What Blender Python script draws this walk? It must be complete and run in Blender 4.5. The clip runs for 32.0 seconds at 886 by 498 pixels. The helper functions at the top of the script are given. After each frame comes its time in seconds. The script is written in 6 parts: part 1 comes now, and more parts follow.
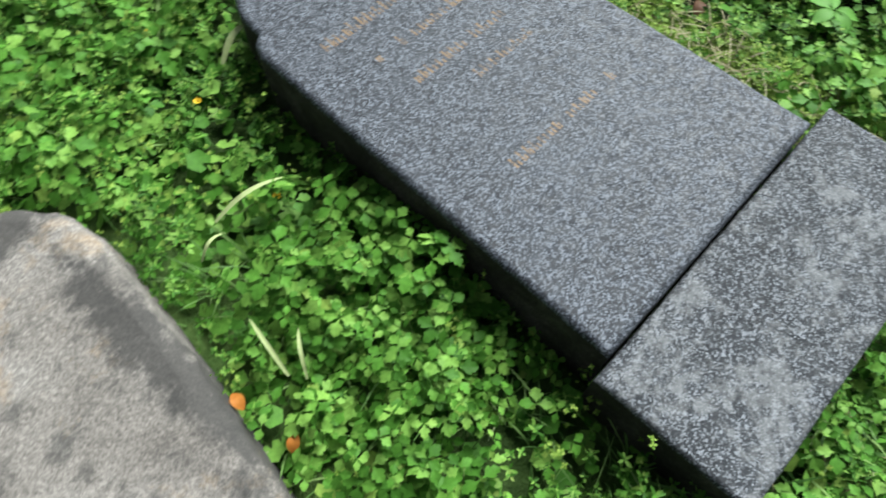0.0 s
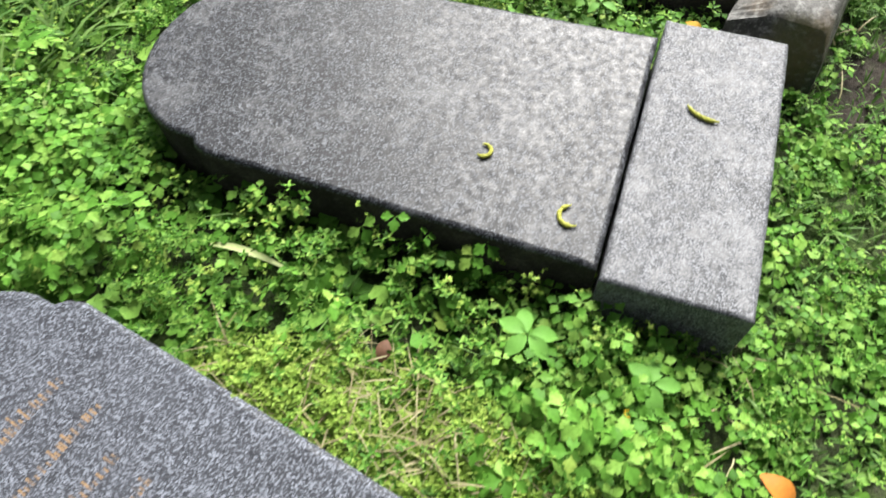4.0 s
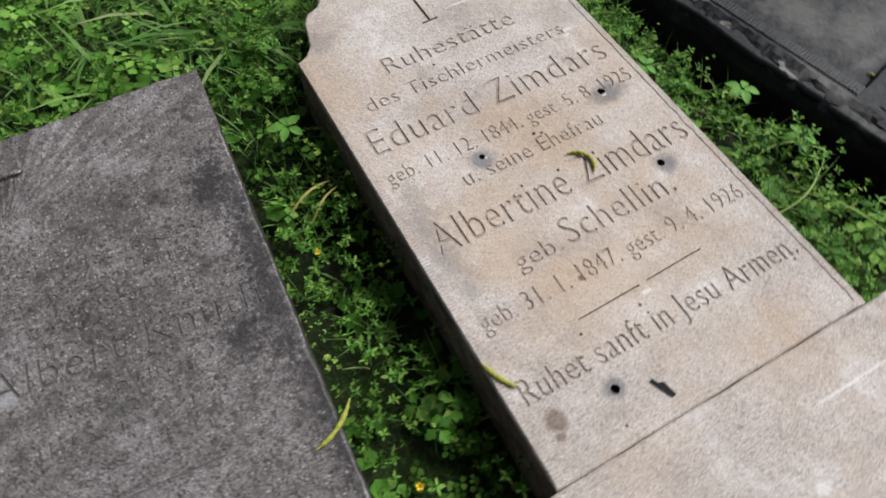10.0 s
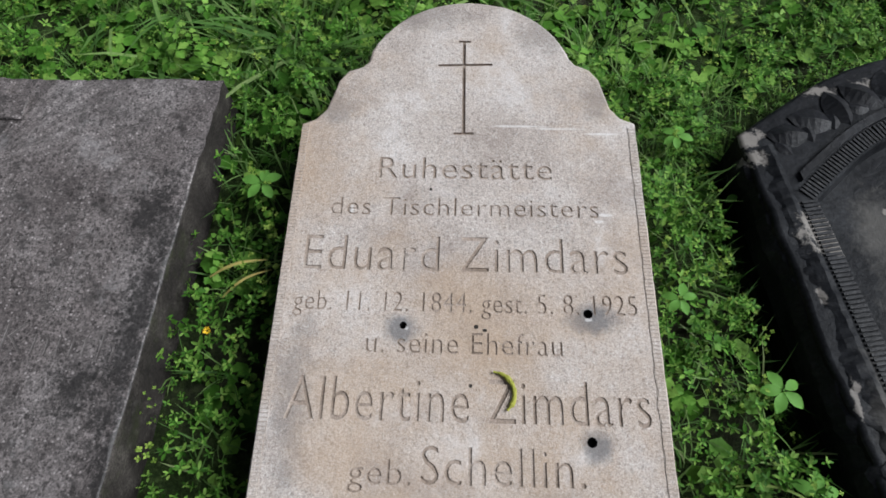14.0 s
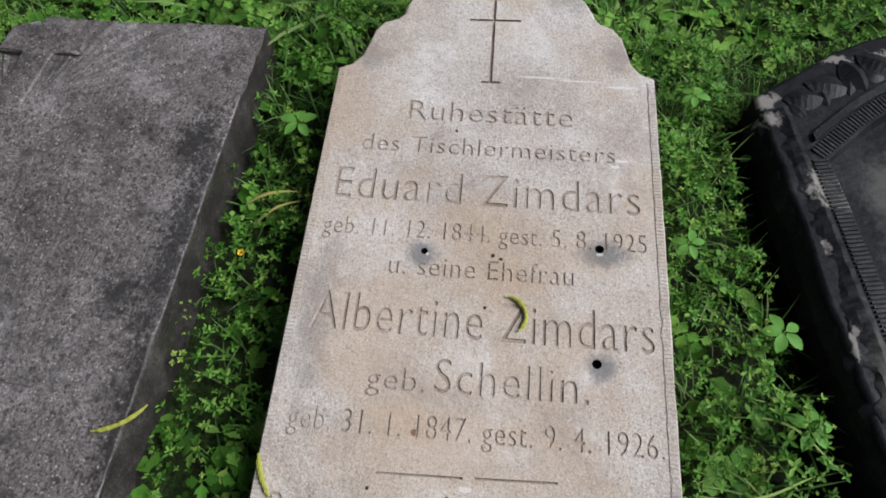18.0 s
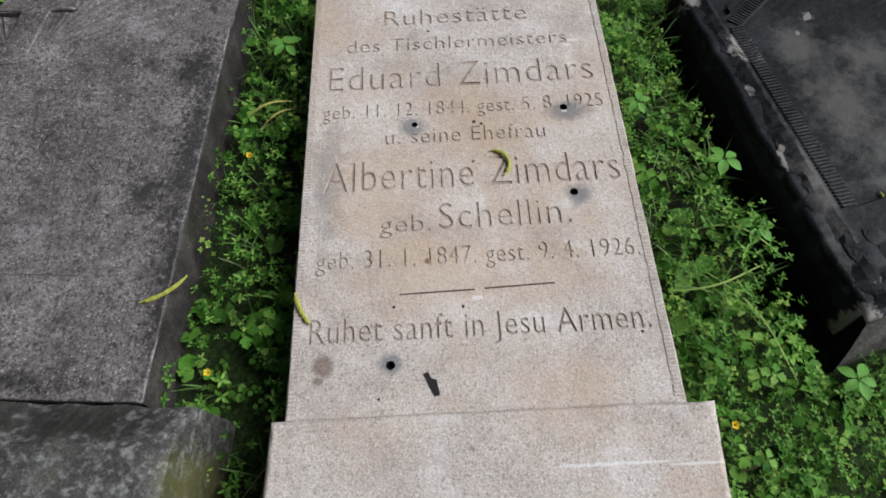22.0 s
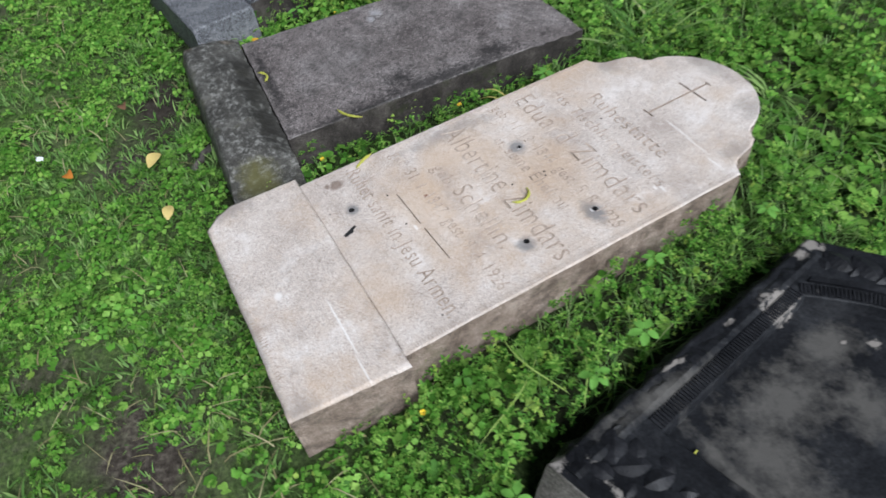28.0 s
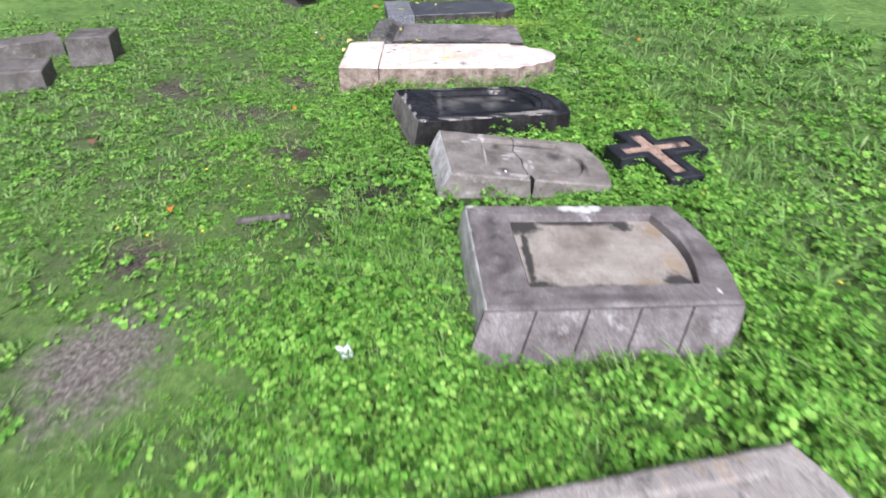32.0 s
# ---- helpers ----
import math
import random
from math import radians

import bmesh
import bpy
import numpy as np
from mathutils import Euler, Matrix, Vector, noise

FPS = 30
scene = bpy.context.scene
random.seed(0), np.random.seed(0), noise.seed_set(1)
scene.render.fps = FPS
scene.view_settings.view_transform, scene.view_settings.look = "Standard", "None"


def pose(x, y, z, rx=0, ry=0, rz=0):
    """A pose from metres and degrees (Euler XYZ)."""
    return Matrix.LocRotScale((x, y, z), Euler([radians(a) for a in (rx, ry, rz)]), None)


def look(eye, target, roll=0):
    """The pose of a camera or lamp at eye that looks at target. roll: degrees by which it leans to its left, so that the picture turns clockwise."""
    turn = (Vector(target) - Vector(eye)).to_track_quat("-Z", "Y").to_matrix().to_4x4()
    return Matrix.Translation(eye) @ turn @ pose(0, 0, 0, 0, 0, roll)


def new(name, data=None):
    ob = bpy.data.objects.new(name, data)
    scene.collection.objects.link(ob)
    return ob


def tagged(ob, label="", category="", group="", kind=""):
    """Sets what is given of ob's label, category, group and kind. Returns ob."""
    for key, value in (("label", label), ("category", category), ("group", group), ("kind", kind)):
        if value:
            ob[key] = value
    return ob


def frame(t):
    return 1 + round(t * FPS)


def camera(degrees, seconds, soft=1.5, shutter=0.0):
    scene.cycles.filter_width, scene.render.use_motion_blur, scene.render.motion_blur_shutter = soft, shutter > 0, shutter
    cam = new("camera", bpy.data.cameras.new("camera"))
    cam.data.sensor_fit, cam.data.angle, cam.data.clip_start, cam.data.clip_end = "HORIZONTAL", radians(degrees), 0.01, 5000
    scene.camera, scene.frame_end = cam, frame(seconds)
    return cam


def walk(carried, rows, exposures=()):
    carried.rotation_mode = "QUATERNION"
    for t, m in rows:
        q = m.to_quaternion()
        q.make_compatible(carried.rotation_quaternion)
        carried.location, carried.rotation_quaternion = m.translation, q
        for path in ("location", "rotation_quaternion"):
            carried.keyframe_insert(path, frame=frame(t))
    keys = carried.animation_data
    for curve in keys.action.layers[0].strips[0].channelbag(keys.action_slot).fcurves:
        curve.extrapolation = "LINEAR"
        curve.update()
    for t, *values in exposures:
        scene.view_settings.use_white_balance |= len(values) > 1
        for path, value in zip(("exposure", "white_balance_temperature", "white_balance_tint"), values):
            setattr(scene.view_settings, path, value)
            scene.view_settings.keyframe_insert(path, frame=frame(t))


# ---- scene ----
cam = camera(68.3, 32.0, soft=1.7, shutter=0.4)
PATH = [
    (0, (-3.306, 0.186, 1.003), (-2.623, 0.743, -0.792), -0.2),
    (0.5, (-3.2, 0.2, 1.043), (-2.51, 0.639, -0.783), 0.7),
    (1, (-3.142, 0.182, 1.054), (-2.421, 0.638, -0.755), -1.5),
    (1.5, (-3.098, 0.168, 1.08), (-2.291, 0.643, -0.687), -1.2),
    (2, (-3.048, 0.153, 1.094), (-2.167, 0.623, -0.639), -1.7),
    (2.5, (-2.94, 0.15, 1.101), (-1.989, 0.581, -0.605), 0.3),
    (4.5, (-2.372, 0.064, 1.087), (-1.497, 0.609, -0.627), -4.8),
    (5, (-2.193, 0.002, 1.136), (-1.323, 0.538, -0.584), -3.3),
    (5.5, (-2.016, -0.058, 1.165), (-1.114, 0.418, -0.555), -1.0),
    (6, (-1.862, -0.027, 1.138), (-0.971, 0.461, -0.585), -1.7),
    (6.5, (-1.691, 0.034, 1.144), (-0.822, 0.501, -0.596), -0.1),
    (7, (-1.563, 0.068, 1.142), (-0.779, 0.535, -0.638), -0.5),
    (7.5, (-1.454, 0.063, 1.16), (-0.743, 0.587, -0.634), -5.0),
    (8, (-1.342, 0.087, 1.193), (-0.648, 0.711, -0.576), -3.5),
    (8.5, (-1.188, 0.011, 1.176), (-0.505, 0.776, -0.54), -3.0),
    (9, (-0.971, -0.084, 1.177), (-0.276, 0.701, -0.527), -0.8),
    (9.5, (-0.772, -0.087, 1.162), (-0.145, 0.731, -0.552), -2.6),
    (10, (-0.551, -0.056, 1.182), (-0.066, 0.799, -0.56), 0.5),
    (10.5, (-0.393, -0.068, 1.205), (-0.086, 0.846, -0.547), -1.3),
    (11, (-0.157, -0.083, 1.249), (-0.07, 0.828, -0.529), -0.1),
    (11.5, (-0.104, 0.015, 1.251), (-0.031, 0.908, -0.537), 1.7),
    (12, (-0.04, 0.134, 1.224), (-0.049, 0.989, -0.584), 0.7),
    (12.5, (-0.01, 0.197, 1.206), (-0.054, 1.055, -0.6), -0.5),
    (13, (-0.011, 0.223, 1.201), (-0.075, 1.104, -0.593), -2.7),
    (13.5, (0.0, 0.244, 1.177), (-0.066, 1.105, -0.627), -3.0),
    (15.5, (-0.013, 0.185, 1.217), (-0.079, 1.077, -0.572), -2.5),
    (16, (-0.016, 0.171, 1.212), (-0.081, 1.058, -0.579), -2.9),
    (16.5, (-0.016, 0.15, 1.211), (-0.084, 1.045, -0.576), -3.1),
    (17, (-0.012, 0.121, 1.214), (-0.081, 1.019, -0.571), -3.0),
    (17.5, (-0.001, 0.11, 1.219), (-0.097, 1.012, -0.563), -3.9),
    (18, (0.009, 0.093, 1.189), (-0.125, 0.968, -0.604), -3.9),
    (18.5, (0.011, 0.074, 1.179), (-0.128, 0.931, -0.623), -4.8),
    (19, (0.019, 0.045, 1.206), (-0.097, 0.938, -0.579), -5.5),
    (19.5, (0.023, -0.03, 1.225), (-0.062, 0.881, -0.554), -4.9),
    (20, (0.005, -0.111, 1.23), (-0.06, 0.83, -0.533), -4.8),
    (20.5, (-0.003, -0.157, 1.222), (-0.057, 0.788, -0.54), -5.2),
    (21, (-0.023, -0.187, 1.211), (-0.059, 0.759, -0.551), -3.4),
    (21.5, (-0.041, -0.22, 1.206), (-0.063, 0.724, -0.557), -3.0),
    (22, (-0.052, -0.266, 1.196), (-0.057, 0.693, -0.558), -3.2),
    (22.5, (-0.059, -0.293, 1.196), (-0.032, 0.656, -0.564), -2.0),
    (23, (-0.042, -0.308, 1.185), (-0.038, 0.612, -0.591), -1.6),
    (23.5, (0.011, -0.296, 1.175), (-0.114, 0.563, -0.627), -2.9),
    (24, (0.064, -0.304, 1.173), (-0.199, 0.537, -0.623), -3.5),
    (24.5, (0.117, -0.334, 1.204), (-0.31, 0.486, -0.569), -1.1),
    (25, (0.152, -0.397, 1.213), (-0.364, 0.417, -0.539), -1.9),
    (25.5, (0.315, -0.453, 1.221), (-0.331, 0.395, -0.471), -4.4),
    (27.5, (0.836, -0.24, 1.37), (-0.192, 0.31, -0.255), -6.3),
    (28, (1.053, -0.201, 1.418), (-0.113, 0.318, -0.122), -7.7),
    (28.5, (1.27, -0.146, 1.458), (0.061, 0.406, -0.036), -5.6),
    (29, (1.61, -0.085, 1.531), (0.288, 0.349, 0.094), -5.9),
    (29.5, (2.006, -0.009, 1.571), (0.612, 0.488, 0.225), -6.0),
    (30, (2.478, 0.057, 1.61), (1.13, 0.583, 0.229), -4.6),
    (30.5, (2.942, 0.13, 1.665), (1.483, 0.524, 0.355), -2.9),
    (31, (3.529, 0.14, 1.727), (2.01, 0.443, 0.462), -3.1),
    (31.5, (4.184, 0.237, 1.598), (2.548, 0.354, 0.454), 0.6),
    (32, (4.936, 0.398, 1.55), (3.244, 0.42, 0.483), 0.0),
]
walk(cam, [(t, look(eye, target, roll)) for t, eye, target, roll in PATH],
     exposures=[(0, 0.7, 6100, 2), (2, 1.14, 6350, 5), (5, 1.25, 6600, 11), (7, 1.1, 6500, 13), (8, 0.74, 6400, 13), (9, 0.66, 6300, 11), (10, -0.1, 6200, 10), (11, -0.45, 6100, 10), (12, -0.28, 6000, 9), (22, -0.26, 6000, 9), (25, -0.32, 6000, 9), (28, 0.05, 5850, 9), (29, 0.15, 5900, 9), (30, 0.56, 5900, 11), (31, 0.8, 5850, 13), (32, 0.94, 5850, 18)])

# ---- light: bright overcast sky, a broad soft sun ----
world = bpy.data.worlds.new("overcast_sky")
scene.world = world
world.use_nodes = True
wn, wl = world.node_tree.nodes, world.node_tree.links
wn.clear()
sky = wn.new("ShaderNodeTexSky")
sky.sky_type = "NISHITA"
sky.sun_disc = False
sky.sun_elevation = radians(44)
sky.sun_rotation = radians(84)
sky.dust_density = 4.0
pale = wn.new("ShaderNodeHueSaturation")
pale.inputs["Saturation"].default_value = 0.35
back = wn.new("ShaderNodeBackground")
back.inputs["Strength"].default_value = 0.038
wout = wn.new("ShaderNodeOutputWorld")
wl.new(sky.outputs[0], pale.inputs["Color"])
wl.new(pale.outputs[0], back.inputs["Color"])
wl.new(back.outputs[0], wout.inputs["Surface"])
sun = new("sun", bpy.data.lights.new("sun", "SUN"))
sun.data.energy = 4.9
sun.data.angle = radians(40)
sun.data.color = (1.0, 0.98, 0.95)
sun.matrix_world = look((4.5, 0.5, 4.4), (0, 0, 0))


# ---- materials ----
class Mat:
    """A small wrapper round a node material."""

    def __init__(self, name, rough=0.8, spec=0.4):
        self.m = bpy.data.materials.new(name)
        self.m.use_nodes = True
        self.t = self.m.node_tree
        self.bsdf = self.t.nodes["Principled BSDF"]
        self.bsdf.inputs["Roughness"].default_value = rough
        self.bsdf.inputs["Specular IOR Level"].default_value = spec
        tc = self.t.nodes.new("ShaderNodeTexCoord")
        self.co = tc.outputs["Object"]

    def node(self, kind, **props):
        n = self.t.nodes.new(kind)
        for k, v in props.items():
            setattr(n, k, v)
        return n

    def link(self, a, b):
        self.t.links.new(a, b)

    def noise(self, scale, detail=4.0, rough=0.6, dist=0.0, stretch=None):
        n = self.node("ShaderNodeTexNoise")
        n.inputs["Scale"].default_value = scale
        n.inputs["Detail"].default_value = detail
        n.inputs["Roughness"].default_value = rough
        n.inputs["Distortion"].default_value = dist
        co = self.co
        if stretch:
            mp = self.node("ShaderNodeMapping")
            mp.inputs["Scale"].default_value = stretch
            self.link(co, mp.inputs["Vector"])
            co = mp.outputs[0]
        self.link(co, n.inputs["Vector"])
        return n.outputs["Fac"]

    def voronoi(self, scale, feature="F1", out="Distance", rnd=1.0):
        n = self.node("ShaderNodeTexVoronoi", feature=feature)
        n.inputs["Scale"].default_value = scale
        n.inputs["Randomness"].default_value = rnd
        self.link(self.co, n.inputs["Vector"])
        return n.outputs[out]

    def ramp(self, fac, *stops, interp="LINEAR"):
        r = self.node("ShaderNodeValToRGB")
        r.color_ramp.interpolation = interp
        e = r.color_ramp.elements
        while len(e) < len(stops):
            e.new(0.5)
        for el, (p, c) in zip(e, stops):
            el.position = p
            el.color = (*c, 1) if isinstance(c, tuple) else (c, c, c, 1)
        self.link(fac, r.inputs["Fac"])
        return r.outputs["Color"]

    def mix(self, fac, a, b, mode="MIX"):
        n = self.node("ShaderNodeMix", data_type="RGBA", blend_type=mode)
        for sock, v in ((n.inputs[0], fac), (n.inputs[6], a), (n.inputs[7], b)):
            if isinstance(v, (int, float)):
                sock.default_value = v
            elif isinstance(v, tuple):
                sock.default_value = (*v, 1)
            else:
                self.link(v, sock)
        return n.outputs[2]

    def maths(self, op, a, b=0.0):
        n = self.node("ShaderNodeMath", operation=op)
        for sock, v in ((n.inputs[0], a), (n.inputs[1], b)):
            if isinstance(v, (int, float)):
                sock.default_value = v
            else:
                self.link(v, sock)
        return n.outputs[0]

    def spot_mask(self, spots, soft=0.5, ragged=1.5, scale=26):
        """1 inside ragged round patches (x, y, rx, ry) of the object's plane."""
        best = None
        for x, y, rx, ry in spots:
            mp = self.node("ShaderNodeMapping")
            mp.inputs["Scale"].default_value = (1 / rx, 1 / ry, 0)
            mp.inputs["Location"].default_value = (-x / rx, -y / ry, 0)
            self.link(self.co, mp.inputs["Vector"])
            ln = self.node("ShaderNodeVectorMath", operation="LENGTH")
            self.link(mp.outputs[0], ln.inputs[0])
            best = ln.outputs["Value"] if best is None else self.maths("MINIMUM", best, ln.outputs["Value"])
        wob = self.maths("MULTIPLY", self.noise(scale, 8, 0.75), ragged)
        d = self.maths("ADD", best, self.maths("SUBTRACT", wob, ragged * 0.5))
        return self.ramp(d, (max(0.05, 0.92 - 0.7 * soft), 1.0), (1.0, 0.0))

    def color(self, c):
        if isinstance(c, tuple):
            self.bsdf.inputs["Base Color"].default_value = (*c, 1)
        else:
            self.link(c, self.bsdf.inputs["Base Color"])
        return self

    def rough(self, r):
        self.link(r, self.bsdf.inputs["Roughness"])
        return self

    def bump(self, *layers):
        last = None
        for height, strength, dist in layers:
            b = self.node("ShaderNodeBump")
            b.inputs["Strength"].default_value = strength
            b.inputs["Distance"].default_value = dist
            self.link(height, b.inputs["Height"])
            if last:
                self.link(last, b.inputs["Normal"])
            last = b.outputs[0]
        self.link(last, self.bsdf.inputs["Normal"])
        return self


def granite(name, dark, mid, light, rough=0.5, speck=260, blotch=0.5, fleck=0.62, mottle=0.0):
    """Speckled granite: crystals of three tones, large weather blotches, fine pits."""
    k = Mat(name, rough, 0.3)
    cells = k.voronoi(speck, out="Color")
    sep = k.node("ShaderNodeSeparateColor")
    k.link(cells, sep.inputs[0])
    base = k.ramp(sep.outputs[0], (0.0, dark), (0.38, dark), (0.5, mid), (fleck, mid), (fleck + 0.14, light), interp="LINEAR")
    big = k.noise(7, 5, 0.65)
    fine = k.noise(60, 3)
    c = k.mix(k.ramp(k.mix(0.5, big, k.noise(38, 5, 0.7)), (0.44, 0.0), (0.62, blotch)), base, tuple(0.45 * l + 0.8 * v for l, v in zip(light, mid)))
    c = k.mix(k.ramp(fine, (0.42, 0.35), (0.6, 0.0)), c, tuple(v * 0.6 for v in mid))
    if mottle:
        patch = k.mix(0.45, k.noise(48, 5, 0.75), k.noise(9, 3, 0.6))
        c = k.mix(k.ramp(patch, (0.50, 0.0), (0.58, mottle)), c, (0.27, 0.275, 0.285))
        c = k.mix(k.ramp(k.noise(30, 5, 0.75), (0.36, mottle), (0.46, 0.0)), c, dark)
    k.color(c).bump((sep.outputs[0], 0.25, 0.0015), (k.noise(420, 2), 0.25, 0.001))
    k.rough(k.ramp(fine, (0.3, rough - 0.12), (0.7, rough + 0.2)))
    return k.m


def stone(name, tones, grain=420, blot=5.0, rough=0.85, stains=(), pits=0.5, speck=0.25, spots=(), spec=0.25, pock=0.0):
    """Weathered sandstone or cast stone: two blended tones, grain, stains of given colours, pits."""
    k = Mat(name, rough, spec)
    c = k.ramp(k.noise(blot, 8, 0.68, 0.2), (0.32, tones[0]), (0.5, tones[1]), (0.68, tones[2]))
    g = k.noise(grain, 3, 0.7)
    c = k.mix(speck, c, k.ramp(g, (0.36, 0.12), (0.5, 0.5), (0.66, 0.95)), "OVERLAY")
    tone = k.node("ShaderNodeSeparateColor")
    k.link(k.voronoi(grain * 0.9, out="Color"), tone.inputs[0])
    cell = k.ramp(tone.outputs[0], (0.0, 0.15), (1.0, 0.85))
    c = k.mix(speck * 0.55, c, cell, "OVERLAY")
    dots = k.voronoi(grain * 0.33)
    c = k.mix(k.ramp(dots, (0.0, 0.45 * pits), (0.22, 0.0)), c, tuple(v * 0.35 for v in tones[0]))
    if pock:
        # crisp pale grains and dark pits, each a share of the cells
        for scale, share, size, col in ((150.0, 0.28, 0.34, tuple(min(0.8, v * 1.9) for v in tones[2])), (120.0, 0.45, 0.36, tuple(v * 0.16 for v in tones[0])), (210.0, 0.5, 0.36, tuple(v * 0.25 for v in tones[0]))):
            v = k.node("ShaderNodeTexVoronoi")
            v.inputs["Scale"].default_value = scale
            k.link(k.co, v.inputs["Vector"])
            pick = k.node("ShaderNodeSeparateColor")
            k.link(v.outputs["Color"], pick.inputs[0])
            edge = k.maths("ADD", v.outputs["Distance"], k.maths("MULTIPLY", k.noise(scale * 2.5, 2), 0.2))
            m = k.maths("MULTIPLY", k.ramp(edge, (size, 1.0), (size + 0.1, 0.0)), k.maths("LESS_THAN", pick.outputs[0], share))
            c = k.mix(k.maths("MULTIPLY", m, pock), c, col)
    for n, (col, scale, lo, hi, amount) in enumerate(stains):
        s = k.noise(scale, 7, 0.72, 0.15, stretch=(1 + 0.13 * n, 1.1, 1.37))
        c = k.mix(k.ramp(s, (lo, 0.0), (hi, amount)), c, col)
    for col, amount, soft, places, *torn in spots:
        m = k.spot_mask(places, soft, *torn)
        c = k.mix(k.ramp(m, (0.0, 0.0), (1.0, amount)), c, col)
    k.color(c).bump((k.noise(28, 6, 0.7), 0.35, 0.008), (g, 0.45, 0.0016), (dots, 0.25, 0.002))
    return k.m


GRANITE_1 = granite("dark_granite", (0.020, 0.022, 0.028), (0.047, 0.051, 0.063), (0.205, 0.224, 0.265), 0.6, 420, 0.25, 0.62)
GRANITE_1B = granite("lichened_granite", (0.019, 0.0205, 0.024), (0.050, 0.054, 0.062), (0.25, 0.265, 0.295), 0.75, 420, 0.2, 0.66, 0.5)
GRANITE_2 = granite("grey_granite", (0.0068, 0.0072, 0.0088), (0.0168, 0.018, 0.0216), (0.135, 0.146, 0.166), 0.42, 400, 0.15, 0.68, 0.2)
GRANITE_2B = granite("pale_grey_granite", (0.035, 0.037, 0.041), (0.085, 0.088, 0.096), (0.25, 0.26, 0.285), 0.55, 480, 0.25, 0.6, 0.4)
BUFF = stone("buff_sandstone", ((0.39, 0.335, 0.30), (0.535, 0.475, 0.435), (0.64, 0.59, 0.56)), 520, 4.2, 0.9,
             [((0.46, 0.33, 0.22), 2.6, 0.46, 0.66, 0.6), ((0.30, 0.25, 0.225), 4.5, 0.54, 0.70, 0.6), ((0.75, 0.72, 0.71), 7.5, 0.56, 0.70, 0.55), ((0.20, 0.175, 0.165), 11.0, 0.60, 0.78, 0.5), ((0.16, 0.14, 0.13), 90.0, 0.60, 0.70, 0.6), ((0.80, 0.78, 0.77), 110.0, 0.60, 0.69, 0.5)], 0.7, 0.42,
             [((0.15, 0.155, 0.165), 0.75, 0.7, [(-0.102, 0.582, 0.034, 0.03), (0.212, 0.606, 0.055, 0.034), (0.206, 0.402, 0.03, 0.032), (-0.151, 0.088, 0.024, 0.022)]),
              ((0.25, 0.225, 0.21), 0.55, 0.9, [(-0.1, 1.27, 0.13, 0.05), (0.15, 1.22, 0.07, 0.07), (-0.25, 1.03, 0.05, 0.05), (0.25, 1.06, 0.04, 0.06), (-0.27, 0.45, 0.04, 0.2), (-0.33, -0.2, 0.05, 0.09), (0.0, -0.275, 0.34, 0.018), (0.33, -0.25, 0.05, 0.05)], 2.4, 30),
              ((0.53, 0.39, 0.27), 0.34, 1.0, [(-0.05, 0.25, 0.2, 0.15), (0.05, 0.62, 0.16, 0.12), (-0.18, 0.42, 0.1, 0.14), (0.15, 0.05, 0.12, 0.06)], 1.6, 9),
              ((0.13, 0.085, 0.06), 0.7, 0.6, [(-0.262, 0.09, 0.02, 0.026), (-0.27, 0.065, 0.012, 0.01)]),
              ((0.17, 0.06, 0.035), 0.8, 0.3, [(-0.084, 0.276, 0.006, 0.007)]),
              ((0.02, 0.02, 0.02), 0.95, 0.2, [(-0.145, 0.19, 0.003, 0.003), (-0.025, 0.185, 0.003, 0.004), (0.02, 0.588, 0.004, 0.004), (0.034, 0.582, 0.004, 0.003), (0.272, 0.123, 0.003, 0.004), (-0.064, 0.848, 0.003, 0.004), (-0.17, 0.03, 0.003, 0.003), (0.012, 0.49, 0.003, 0.003)]),
              ((0.78, 0.76, 0.75), 0.6, 0.5, [(-0.094, 0.583, 0.004, 0.004), (0.204, 0.604, 0.007, 0.004), (0.17, 0.985, 0.06, 0.003), (0.25, 0.974, 0.035, 0.003), (0.245, 0.80, 0.018, 0.004), (0.235, 0.787, 0.012, 0.004), (-0.204, 0.805, 0.004, 0.014), (0.10, 0.99, 0.06, 0.003), (0.02, -0.185, 0.016, 0.012), (0.19, -0.09, 0.12, 0.003), (0.31, -0.095, 0.05, 0.003), (0.0, 0.20, 0.012, 0.005)])], 0.12, 0.28)
# rough brown side; its tone takes in both soil and painted shade
BUFF_SIDE = stone("soiled_shaded_sandstone_side", ((0.12, 0.09, 0.07), (0.22, 0.172, 0.14), (0.33, 0.27, 0.228)), 300, 13.0, 0.92,
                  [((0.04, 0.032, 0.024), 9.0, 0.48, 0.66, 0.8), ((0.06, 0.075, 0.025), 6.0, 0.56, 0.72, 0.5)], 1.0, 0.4)
